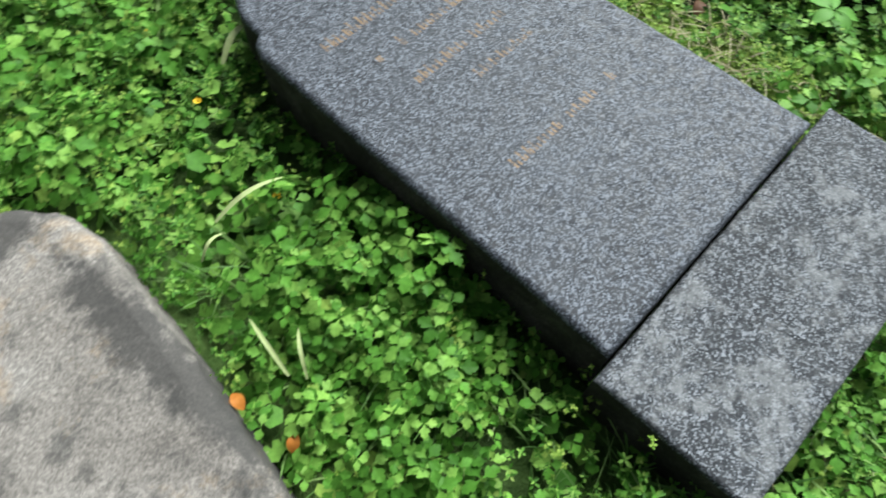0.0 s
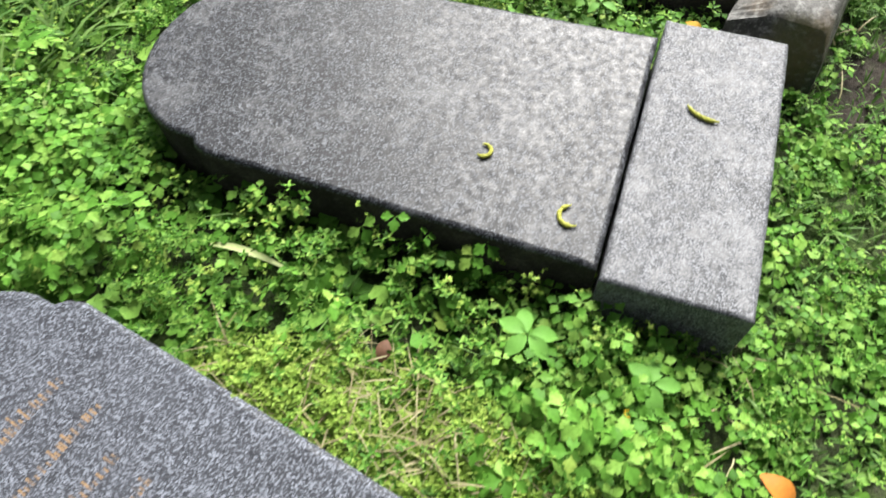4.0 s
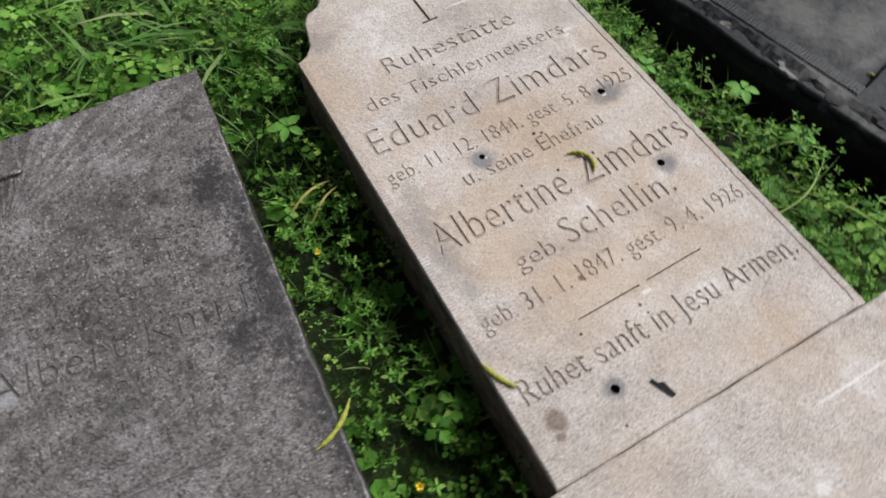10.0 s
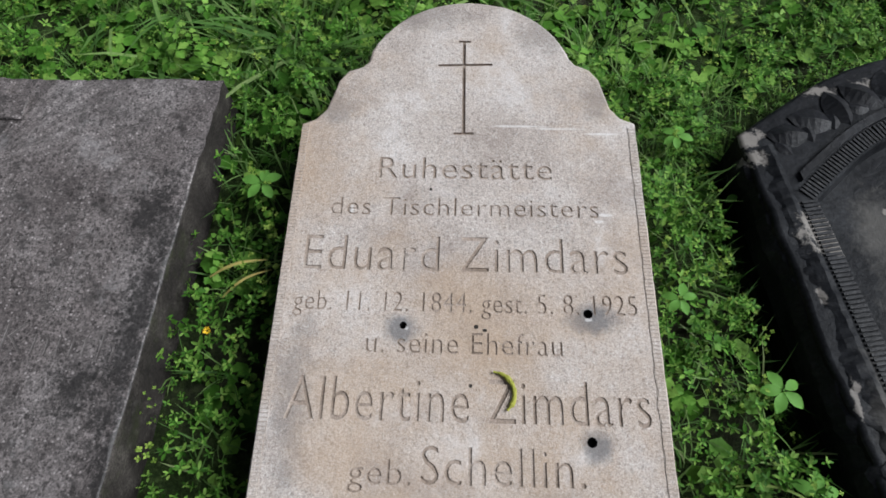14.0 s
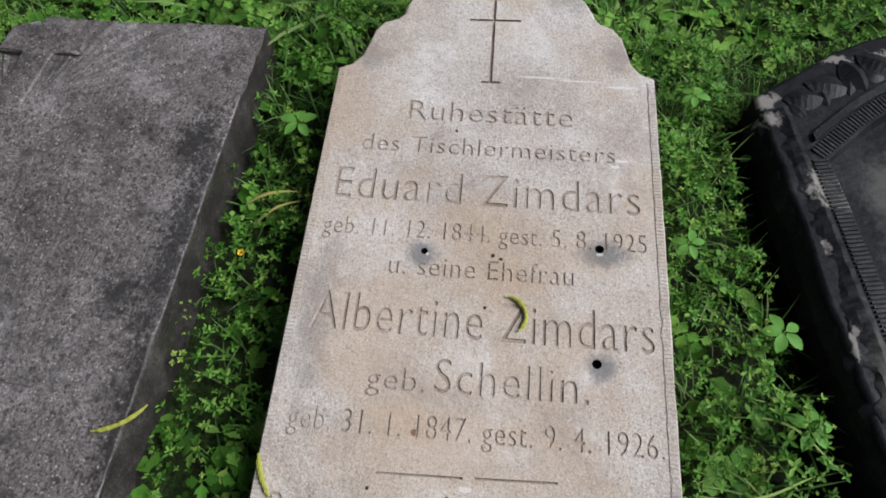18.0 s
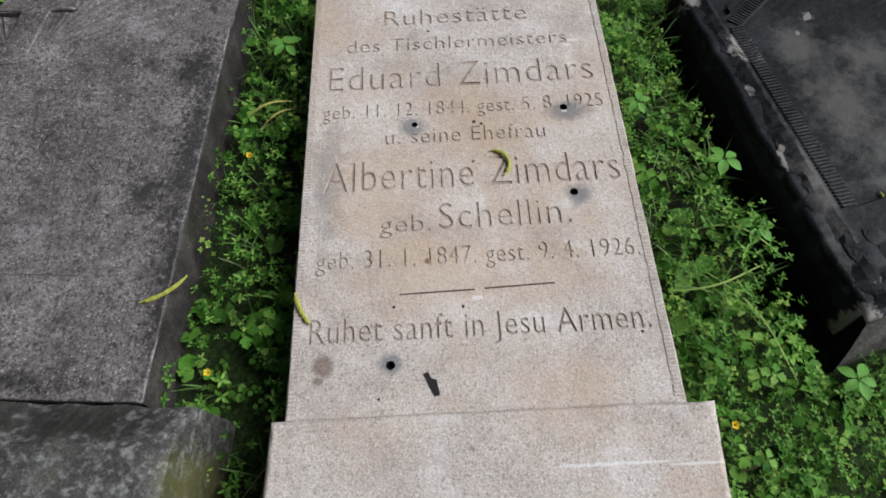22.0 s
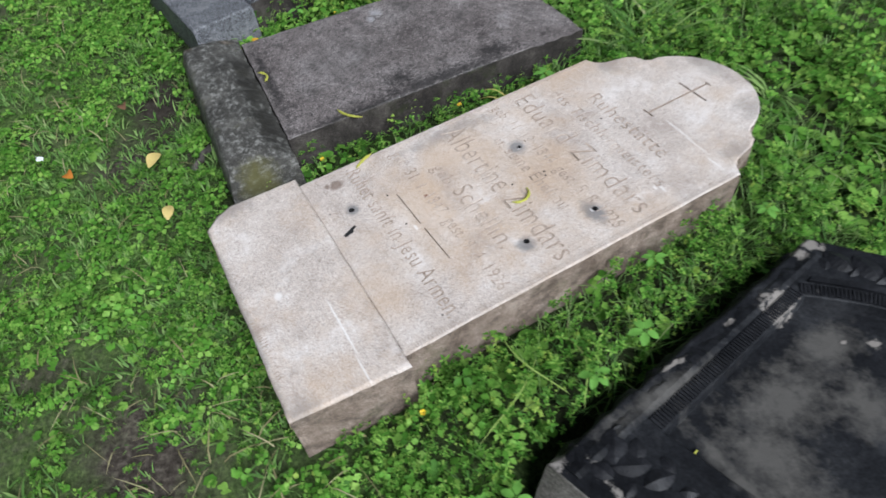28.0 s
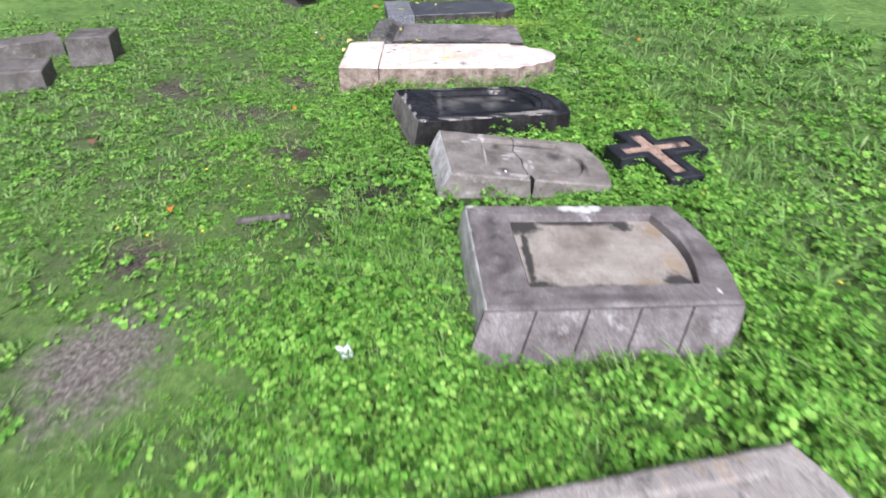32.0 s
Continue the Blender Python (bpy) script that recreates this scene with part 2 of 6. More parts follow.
MAUVE = stone("grey_mauve_sandstone", ((0.085, 0.073, 0.071), (0.168, 0.149, 0.145), (0.265, 0.242, 0.238)), 270, 5.0, 0.46,
              [((0.05, 0.046, 0.044), 4.0, 0.52, 0.70, 0.75), ((0.045, 0.042, 0.04), 22.0, 0.54, 0.66, 0.8), ((0.35, 0.335, 0.335), 9.0, 0.58, 0.70, 0.5), ((0.026, 0.023, 0.022), 60.0, 0.53, 0.62, 0.7)], 1.2, 0.6,
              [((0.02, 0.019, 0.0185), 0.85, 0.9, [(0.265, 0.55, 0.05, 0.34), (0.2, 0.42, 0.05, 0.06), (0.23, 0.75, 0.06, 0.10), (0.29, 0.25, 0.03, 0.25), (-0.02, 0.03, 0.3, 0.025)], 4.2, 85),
               ((0.42, 0.42, 0.44), 0.5, 0.8, [(-0.215, 0.50, 0.035, 0.03), (-0.19, 0.47, 0.03, 0.02), (-0.25, 1.02, 0.02, 0.012)])], 0.42, 0.65)
LICHEN = stone("lichened_cast_stone", ((0.024, 0.0225, 0.020), (0.06, 0.058, 0.052), (0.115, 0.111, 0.10)), 220, 9.0, 0.6,
               [((0.34, 0.34, 0.32), 48.0, 0.50, 0.64, 0.6), ((0.03, 0.029, 0.026), 34.0, 0.56, 0.66, 0.7), ((0.10, 0.095, 0.025), 7.0, 0.58, 0.75, 0.6), ((0.018, 0.017, 0.014), 6.0, 0.55, 0.72, 0.7)], 1.0, 0.5,
               # first spots darken the slope facing the slab: painted shade and stain together
               [((0.018, 0.017, 0.014), 0.8, 0.8, [(-0.14, -0.034, 0.12, 0.05), (0.0, -0.036, 0.2, 0.05), (0.2, -0.036, 0.19, 0.05)]), ((0.10, 0.095, 0.025), 0.7, 0.8, [(0.41, -0.13, 0.05, 0.08), (-0.38, -0.15, 0.05, 0.08)]), ((0.2, 0.13, 0.06), 0.25, 0.9, [(-0.35, -0.19, 0.05, 0.04), (-0.33, -0.05, 0.03, 0.03)], 2.4, 40)], 0.4)
GREY = ((0.09, 0.079, 0.069), (0.158, 0.141, 0.125), (0.232, 0.213, 0.194))
UMBER = ((0.07, 0.06, 0.057), (0.12, 0.107, 0.103), (0.19, 0.173, 0.168))
OLDSTONE = stone("pale_worn_stone", ((0.15, 0.135, 0.122), (0.22, 0.2, 0.182), (0.29, 0.268, 0.248)), 260, 5.0, 0.85,
                 [((0.06, 0.058, 0.055), 16.0, 0.52, 0.66, 0.8), ((0.40, 0.27, 0.14), 9.0, 0.56, 0.74, 0.55), ((0.05, 0.047, 0.045), 40.0, 0.62, 0.72, 0.6)], 0.9, 0.45,
                 [((0.05, 0.048, 0.046), 0.85, 0.6, [(0.03, 0.6, 0.05, 0.4), (0.0, 1.0, 0.14, 0.05), (-0.03, 0.3, 0.03, 0.2)], 2.8, 22)])
GROOVE = stone("dirt_filled_groove", ((0.235, 0.183, 0.143), (0.358, 0.293, 0.246), (0.493, 0.426, 0.375)), 300, 12.0, 0.95)
# darker mauve paints the shade inside the carved letters
GROOVE_MAUVE = stone("shaded_mauve_groove", ((0.0553, 0.0485, 0.0467), (0.0978, 0.0867, 0.0842), (0.149, 0.134, 0.131)), 300, 12.0, 0.55, spec=0.6)
# slightly darker buff stands for the shading between the chisel strokes
TOOLED = stone("tooled_margin_shade", ((0.312, 0.26, 0.221), (0.416, 0.358, 0.312), (0.52, 0.461, 0.41)), 300, 12.0, 0.95)
# paler stone for the foot ends of two stones and one loose slab
PALE_END = stone("pale_mottled_stone", ((0.23, 0.222, 0.21), (0.40, 0.39, 0.375), (0.54, 0.53, 0.515)), 260, 9.0, 0.85, [((0.07, 0.065, 0.06), 9.0, 0.55, 0.7, 0.6), ((0.06, 0.08, 0.03), 6.0, 0.6, 0.75, 0.4)], 0.8, 0.45)
CRACK = stone("dark_crack", ((0.02, 0.018, 0.017), (0.035, 0.032, 0.03), (0.06, 0.055, 0.052)), 300, 12.0, 0.95)
# socket holes painted dark for their inner shade; also colours the tar spot
HOLE = Mat("dark_drill_hole", 0.95, 0.1).color((0.025, 0.025, 0.026)).m
IRON = stone("black_cast_iron", ((0.008, 0.009, 0.011), (0.015, 0.016, 0.019), (0.028, 0.029, 0.033)), 160, 14.0, 0.45,
             [((0.07, 0.065, 0.06), 16.0, 0.60, 0.76, 0.5)], 0.4, 0.3)
# rough stele sides: shade painted in as a dark tone, plus green and pale stains
SHADED_SIDE = stone("rough_shaded_stained_side", ((0.013, 0.0115, 0.0105), (0.032, 0.028, 0.025), (0.075, 0.067, 0.06)), 240, 11.0, 0.85,
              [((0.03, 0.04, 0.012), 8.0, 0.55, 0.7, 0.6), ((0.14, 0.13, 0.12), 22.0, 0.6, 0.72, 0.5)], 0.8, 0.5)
RUST = stone("brown_plate", ((0.20, 0.13, 0.09), (0.29, 0.20, 0.15), (0.36, 0.27, 0.21)), 200, 14.0, 0.85,
             [((0.025, 0.022, 0.02), 9.0, 0.50, 0.62, 0.9)], 0.6, 0.35)


def gilt():
    k = Mat("worn_gilding", 0.6)
    c = k.mix(k.ramp(k.noise(70, 4, 0.7), (0.38, 0.0), (0.56, 0.9)), (0.06, 0.058, 0.062), (0.27, 0.165, 0.075))
    return k.color(c).m


GILT = gilt()


def ground_mat():
    k = Mat("soil_and_moss", 0.95, 0.2)
    dust = k.ramp(k.noise(55, 6, 0.75), (0.3, (0.022, 0.019, 0.016)), (0.5, (0.12, 0.105, 0.09)), (0.7, (0.30, 0.27, 0.235)))
    soil = k.ramp(k.noise(48, 6, 0.75), (0.3, (0.012, 0.010, 0.008)), (0.5, (0.060, 0.050, 0.040)), (0.7, (0.16, 0.14, 0.115)))
    moss = k.ramp(k.noise(90, 5, 0.75), (0.3, (0.014, 0.026, 0.007)), (0.5, (0.065, 0.115, 0.028)), (0.7, (0.15, 0.235, 0.06)))
    # dusty trodden soil before the row; plant shade painted dark behind its foot line
    shaded_soil = k.ramp(k.noise(70, 5, 0.7), (0.3, (0.006, 0.005, 0.004)), (0.7, (0.04, 0.033, 0.026)))
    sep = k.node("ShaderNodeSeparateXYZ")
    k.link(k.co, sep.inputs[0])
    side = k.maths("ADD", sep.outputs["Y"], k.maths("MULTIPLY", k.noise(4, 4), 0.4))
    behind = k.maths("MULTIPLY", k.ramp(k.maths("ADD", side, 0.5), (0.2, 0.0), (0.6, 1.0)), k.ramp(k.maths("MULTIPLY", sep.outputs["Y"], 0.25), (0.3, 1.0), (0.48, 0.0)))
    soil = k.mix(behind, soil, shaded_soil)
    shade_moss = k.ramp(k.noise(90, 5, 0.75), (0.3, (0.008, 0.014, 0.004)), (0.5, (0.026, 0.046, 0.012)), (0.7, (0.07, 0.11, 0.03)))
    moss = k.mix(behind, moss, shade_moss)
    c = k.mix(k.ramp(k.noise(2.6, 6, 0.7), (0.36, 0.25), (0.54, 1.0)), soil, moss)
    # closed turf far off
    ln = k.node("ShaderNodeVectorMath", operation="LENGTH")
    k.link(k.co, ln.inputs[0])
    turf = k.ramp(k.mix(0.6, k.noise(1.3, 6, 0.75), k.noise(14, 8, 0.8)), (0.38, (0.03, 0.068, 0.014)), (0.5, (0.082, 0.155, 0.034)), (0.62, (0.17, 0.265, 0.07)))
    away = k.maths("ADD", k.maths("MULTIPLY", ln.outputs["Value"], 0.1), k.maths("MULTIPLY", k.noise(1.1, 4), 0.2))
    c = k.mix(k.ramp(away, (0.32, 0.0), (0.52, 1.0)), c, turf)
    # the bare grey patch before the last stones
    c = k.mix(k.spot_mask([(3.2, -0.8, 0.42, 0.30)], 0.8, 2.0, 9), c, dust)
    c = k.mix(k.spot_mask([(1.9, 0.05, 0.2, 0.2), (1.4, -0.45, 0.2, 0.18), (0.78, -0.85, 0.3, 0.3), (0.15, -0.62, 0.3, 0.22), (-1.2, -0.24, 0.3, 0.14), (-0.9, -0.35, 0.2, 0.25), (0.25, -1.5, 0.35, 0.3), (2.55, -0.9, 0.2, 0.2)], 0.8, 1.6, 12), c, soil)
    k.color(c).bump((k.noise(30, 6, 0.75), 0.7, 0.02), (k.noise(220, 3), 0.5, 0.004))
    return k.m


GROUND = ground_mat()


def leaf_mat(name, deep, mid, bright, odd=None, gloss=0.5, thin=0.12):
    k = Mat(name, gloss, 0.1)
    geo = k.node("ShaderNodeNewGeometry")
    r = geo.outputs["Random Per Island"]
    c = k.ramp(r, (0.0, deep), (0.45, mid), (0.86, bright), (0.97, bright), (1.0, odd or bright))
    big = k.noise(1.7, 4, 0.6)
    c = k.mix(k.ramp(big, (0.35, 0.4), (0.62, 0.0)), c, tuple(v * 0.62 for v in mid))
    c = k.mix(k.ramp(k.noise(11, 2, 0.5), (0.38, 0.35), (0.54, 0.0)), c, deep)
    fine = k.noise(160, 2)
    c = k.mix(k.ramp(fine, (0.35, 0.25), (0.6, 0.0)), c, tuple(v * 0.6 for v in deep))
    k.color(c)
    tr = k.node("ShaderNodeBsdfTranslucent")
    k.link(c, tr.inputs["Color"])
    mx = k.node("ShaderNodeMixShader")
    mx.inputs[0].default_value = thin
    k.link(k.bsdf.outputs[0], mx.inputs[1])
    k.link(tr.outputs[0], mx.inputs[2])
    k.link(mx.outputs[0], k.t.nodes["Material Output"].inputs["Surface"])
    return k.m


HERB = leaf_mat("fresh_green_herb", (0.038, 0.115, 0.013), (0.132, 0.33, 0.043), (0.265, 0.465, 0.09), (0.33, 0.46, 0.09))
CHICK = leaf_mat("light_green_chickweed", (0.022, 0.072, 0.008), (0.108, 0.28, 0.036), (0.275, 0.475, 0.09), (0.34, 0.46, 0.11))
GRASS = leaf_mat("grass_green", (0.06, 0.145, 0.032), (0.16, 0.305, 0.077), (0.29, 0.43, 0.14), (0.40, 0.42, 0.22), 0.45, 0.22)
YELLOW = Mat("yellow_petal", 0.5).color((0.75, 0.50, 0.02)).m
ORANGE = leaf_mat("orange_autumn_leaf", (0.45, 0.15, 0.03), (0.55, 0.22, 0.04), (0.6, 0.3, 0.06))
YELLOWLEAF = leaf_mat("yellow_orange_leaf", (0.5, 0.27, 0.03), (0.6, 0.36, 0.04), (0.66, 0.45, 0.07))
PALELEAF = leaf_mat("pale_yellow_leaf", (0.55, 0.42, 0.14), (0.62, 0.5, 0.2), (0.66, 0.56, 0.26))
BROWNLEAF = leaf_mat("brown_dry_leaf", (0.14, 0.075, 0.045), (0.2, 0.11, 0.07), (0.26, 0.16, 0.11))
CATKIN = leaf_mat("yellow_green_catkin", (0.42, 0.43, 0.07), (0.52, 0.53, 0.11), (0.60, 0.60, 0.16))
SEEDLING = leaf_mat("yellow_green_seedling", (0.10, 0.20, 0.024), (0.245, 0.39, 0.06), (0.39, 0.53, 0.11))
TWIG = stone("grey_twig_bark", ((0.03, 0.026, 0.023), (0.075, 0.068, 0.061), (0.15, 0.14, 0.128)), 200, 30.0, 0.9)


# ---- helpers for things and parts ----
def mesh_of(name, bm, *mats):
    me = bpy.data.meshes.new(name)
    bmesh.ops.recalc_face_normals(bm, faces=bm.faces)
    bm.to_mesh(me)
    bm.free()
    for m in mats:
        me.materials.append(m)
    return me


def thing(name, m, label, category, group=""):
    ob = new(name)
    ob.empty_display_size = 0.1
    ob.matrix_world = m
    return tagged(ob, label, category, group)


def part(name, bm, mats, parent, label=""):
    mats = mats if isinstance(mats, (tuple, list)) else (mats,)
    ob = new(name, mesh_of(name, bm, *mats))
    ob.parent = parent
    return tagged(ob, label)


def single(name, bm, mats, m, label, category, group=""):
    mats = mats if isinstance(mats, (tuple, list)) else (mats,)
    ob = new(name, mesh_of(name, bm, *mats))
    ob.matrix_world = m
    return tagged(ob, label, category, group)


def arc(cx, cy, r, a0, a1, n, ry=None):
    ry = r if ry is None else ry
    return [(cx + r * math.cos(radians(a0 + (a1 - a0) * i / n)), cy + ry * math.sin(radians(a0 + (a1 - a0) * i / n))) for i in range(n + 1)]


def quad(fa, fb, tb, ta):
    """Maps u across (0 to 1) and v along (0 foot to 1 top) of a stone with four given corners; returns x, y, z."""
    fa, fb, tb, ta = (Vector(p) for p in (fa, fb, tb, ta))

    def at(u, v):
        return (fa * (1 - u) + fb * u) * (1 - v) + (ta * (1 - u) + tb * u) * v

    return at


def resample(outline, step):
    pts = []
    n = len(outline)
    for i in range(n):
        a, b = Vector(outline[i]), Vector(outline[(i + 1) % n])
        k = max(1, int((b - a).length / step))
        pts += [a.lerp(b, j / k) for j in range(k)]
    return pts


def inward(pts):
    n = len(pts)
    area = sum(pts[i].x * pts[(i + 1) % n].y - pts[(i + 1) % n].x * pts[i].y for i in range(n))
    s = 1 if area > 0 else -1
    out = []
    for i in range(n):
        d = (pts[(i + 1) % n] - pts[i]).normalized() + (pts[i] - pts[i - 1]).normalized()
        d = d.normalized() if d.length > 1e-6 else Vector((1, 0))
        out.append(Vector((-d.y, d.x)) * s)
    return out


def slab(outline, z0, top, bevel=0.006, step=0.025, wob=0.0015, chip=0.0, seed=0.0, batter=0.0, fill=True, side_mat=0, rough_side=0.003, worn=2):
    """A stone slab: an outline in the plane, a top height (number or function of x, y), worn upper edge with chips, slightly uneven sides."""
    height = top if callable(top) else (lambda x, y: top)
    pts = resample(outline, step)
    ins = inward(pts)
    bm = bmesh.new()
    levels = [(-batter, None, 0.0), (-batter * 0.5, 0.55, 0.0), (0.0, 1.0, 1.0), (0.32, 1.0, 0.32), (1.0, 1.0, 0.0)]
    rings = []
    for li, (inset, frac, drop) in enumerate(levels):
        ring = []
        for p, d in zip(pts, ins):
            s = Vector((p.x * 31 + seed, p.y * 31, li * 2.7 + seed))
            w = noise.noise(s) * (rough_side if li < 2 else wob)
            ch = max(0.0, noise.noise(Vector((p.x * 13 + seed * 3, p.y * 13, seed))) - 0.22) * chip
            ch += max(0.0, noise.noise(Vector((p.x * 47 - seed, p.y * 47, seed))) - 0.3) * chip * 0.5
            b = bevel + ch
            if li < 2:
                q = p + d * (inset + w)
            else:
                q = p + d * (b * inset + w)
            h = height(q.x, q.y)
            z = z0 if frac is None else (z0 + (h - z0) * frac if li == 1 else h - b * drop * 0.8)
            ring.append(bm.verts.new((q.x, q.y, z)))
        rings.append(ring)
    n = len(pts)
    for a, (r0, r1) in enumerate(zip(rings, rings[1:])):
        for i in range(n):
            f = bm.faces.new((r0[i], r0[(i + 1) % n], r1[(i + 1) % n], r1[i]))
            f.smooth = a > 1
            f.material_index = side_mat if a < worn else 0
    if fill:
        f = bm.faces.new(rings[-1])
        f.normal_update()
        bmesh.ops.triangulate(bm, faces=[f])
    f = bm.faces.new(list(reversed(rings[0])))
    f.material_index = side_mat
    return bm


def grid_fill(bm, ring):
    f = bm.faces.new(ring)
    f.normal_update()
    bmesh.ops.triangulate(bm, faces=[f])


def tray(outer, inner, z0, top, depth, bevel=0.006, wall=0.006, step=0.025, chip=0.01, seed=0.0, side_mat=0, batter=0.0):
    """A stone with a raised frame round a sunk panel: the frame, the inner walls and the panel's seat in one closed mesh."""
    bm = slab(outer, z0, top, bevel, step, 0.0015, chip, seed, batter, fill=False, side_mat=side_mat)
    height = top if callable(top) else (lambda x, y: top)
    edge = [e for e in bm.edges if len(e.link_faces) == 1]
    pts = resample(inner, step)
    ins = inward(pts)
    rings = []
    for inset, dz in ((0.0, 0.0), (0.3, 0.3), (1.0, 1.0)):
        ring = []
        for p, d in zip(pts, ins):
            w = noise.noise(Vector((p.x * 29 + seed, p.y * 29, 5.1))) * 0.002
            q = p + d * (wall * inset + w)
            ring.append(bm.verts.new((q.x, q.y, height(q.x, q.y) - depth * (dz if inset != 0.3 else 0.12))))
        rings.append(ring)
    n = len(pts)
    for r0, r1 in zip(rings, rings[1:]):
        for i in range(n):
            bm.faces.new((r0[i], r0[(i + 1) % n], r1[(i + 1) % n], r1[i]))
    inner_edges = [bm.edges.get((rings[0][i], rings[0][(i + 1) % n])) for i in range(n)]
    bmesh.ops.triangle_fill(bm, edges=edge + inner_edges, use_beauty=True, use_dissolve=False)
    grid_fill(bm, rings[-1])
    return bm


def box(bm, x0, x1, y0, y1, z0, z1, m=Matrix.Identity(4), mat=0):
    vs = [bm.verts.new(m @ Vector((x, y, z))) for z in (z0, z1) for x, y in ((x0, y0), (x1, y0), (x1, y1), (x0, y1))]
    for f in ((3, 2, 1, 0), (4, 5, 6, 7), (0, 1, 5, 4), (1, 2, 6, 5), (2, 3, 7, 6), (3, 0, 4, 7)):
        bm.faces.new([vs[i] for i in f]).material_index = mat
    return vs


def text_mesh(body, size, width, thin=0.0, depth=0.006):
    """Letters of the built-in font as a solid, centred on x = 0 with the baseline at y = 0, set to a width."""
    cu = bpy.data.curves.new("letters", "FONT")
    cu.body = body
    cu.size = size
    cu.align_x = "CENTER"
    cu.extrude = depth / 2
    cu.offset = -thin
    cu.resolution_u = 3
    cu.space_character = 1.06
    ob = bpy.data.objects.new("letters", cu)
    scene.collection.objects.link(ob)
    dg = bpy.context.evaluated_depsgraph_get()
    me = bpy.data.meshes.new_from_object(ob.evaluated_get(dg))
    bpy.data.objects.remove(ob)
    xs = [v.co.x for v in me.vertices]
    k = width / (max(xs) - min(xs)) if width else 1.0
    mid = (max(xs) + min(xs)) / 2
    bm = bmesh.new()
    bm.from_mesh(me)
    bmesh.ops.remove_doubles(bm, verts=bm.verts, dist=1e-6)
    bpy.data.meshes.remove(me)
    for v in bm.verts:
        v.co.x = (v.co.x - mid) * k
    return bm


def carve(target, cutters, own=True):
    """Cuts the solids out of the target's mesh for good."""
    for cut in cutters:
        mod = target.modifiers.new("cut", "BOOLEAN")
        mod.operation, mod.solver, mod.object = "DIFFERENCE", "EXACT", cut
        mod.use_self = own
        mod.material_mode = "TRANSFER"
    dg = bpy.context.evaluated_depsgraph_get()
    me = bpy.data.meshes.new_from_object(target.evaluated_get(dg))
    old = target.data
    target.modifiers.clear()
    target.data = me
    bpy.data.meshes.remove(old)
    for cut in cutters:
        bpy.data.objects.remove(cut)


FOOT = []  # outlines of everything that stands on the ground, for the plants to grow round


def footprint(outline, m=Matrix.Identity(4)):
    FOOT.append([tuple((m @ Vector((p[0], p[1], 0)))[:2]) for p in outline])


# ---- ground: one sheet to the horizon, slightly uneven near the stones ----
def ground_z(x, y):
    z = noise.noise(Vector((x * 1.3, y * 1.3, 0))) * 0.012 + noise.noise(Vector((x * 6, y * 6, 3))) * 0.006 - 0.004
    # hollow added along the flank of the black stone to deepen the shade there
    k = min(1.0, max(0.0, (y - 0.06) / 0.94))
    return z - 0.07 * math.exp(-(((x - (0.655 - 0.12 * k)) / 0.045) ** 2)) * min(1.0, max(0.0, (y + 0.02) / 0.1)) * min(1.0, max(0.0, (1.08 - y) / 0.1))


def build_ground():
    def axis(lo, hi, n):
        near = [lo + (hi - lo) * i / n for i in range(n + 1)]
        return [-400, -120, -40, -15] + near + [15, 40, 120, 400]

    xs, ys = axis(-6, 8, 280), axis(-6, 7, 130)
    bm = bmesh.new()
    rows = []
    for y in ys:
        rows.append([bm.verts.new((x, y, ground_z(x, y) if abs(x) < 10 and abs(y) < 10 else -0.02)) for x in xs])
    for j in range(len(ys) - 1):
        for i in range(len(xs) - 1):
            bm.faces.new((rows[j][i], rows[j][i + 1], rows[j + 1][i + 1], rows[j + 1][i])).smooth = True
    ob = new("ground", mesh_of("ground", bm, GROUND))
    tagged(ob, "brown soil with moss under a weedy lawn, shade painted in between stones", "ground", kind="structure")


build_ground()


# ---- gravestones, in the order in which they lie ----
ROW = "row of laid-down gravestones"


def rounded_granite(name, m, w0, w1, length, rise, sh, slab_z, base, base_z, mats, label, seed):
    """A granite stele with a broad arched top and small shoulders, and its separate plinth block."""
    st = thing(name, m, label, "gravestone", ROW)
    r = w1 / 2 - sh
    out = [(-w0 / 2, 0), (w0 / 2, 0), (w1 / 2, length), (w1 / 2 - sh * 0.35, length + 0.03), (w1 / 2 - sh, length + 0.045)]
    out += arc(0, length + 0.06, r, 0, 180, 22, rise)[1:-1]
    out += [(-w1 / 2 + sh, length + 0.045), (-w1 / 2 + sh * 0.35, length + 0.03), (-w1 / 2, length)]
    part("stele", slab(out, 0.0, slab_z, 0.011, 0.03, 0.001, 0.008, seed, side_mat=1), (mats[0], SHADED_SIDE), st)
    footprint(out, m)
    x0, x1, y0, y1 = base
    b = [(x0, y0), (x1, y0), (x1, y1), (x0, y1)]
    part("plinth", slab(b, -0.01, base_z, 0.008, 0.025, 0.0015, 0.012, seed + 3, side_mat=1), (mats[1], SHADED_SIDE if seed < 5 else mats[1]), st, "paler, lichen-spotted granite plinth")
    footprint(b, m)
    return st


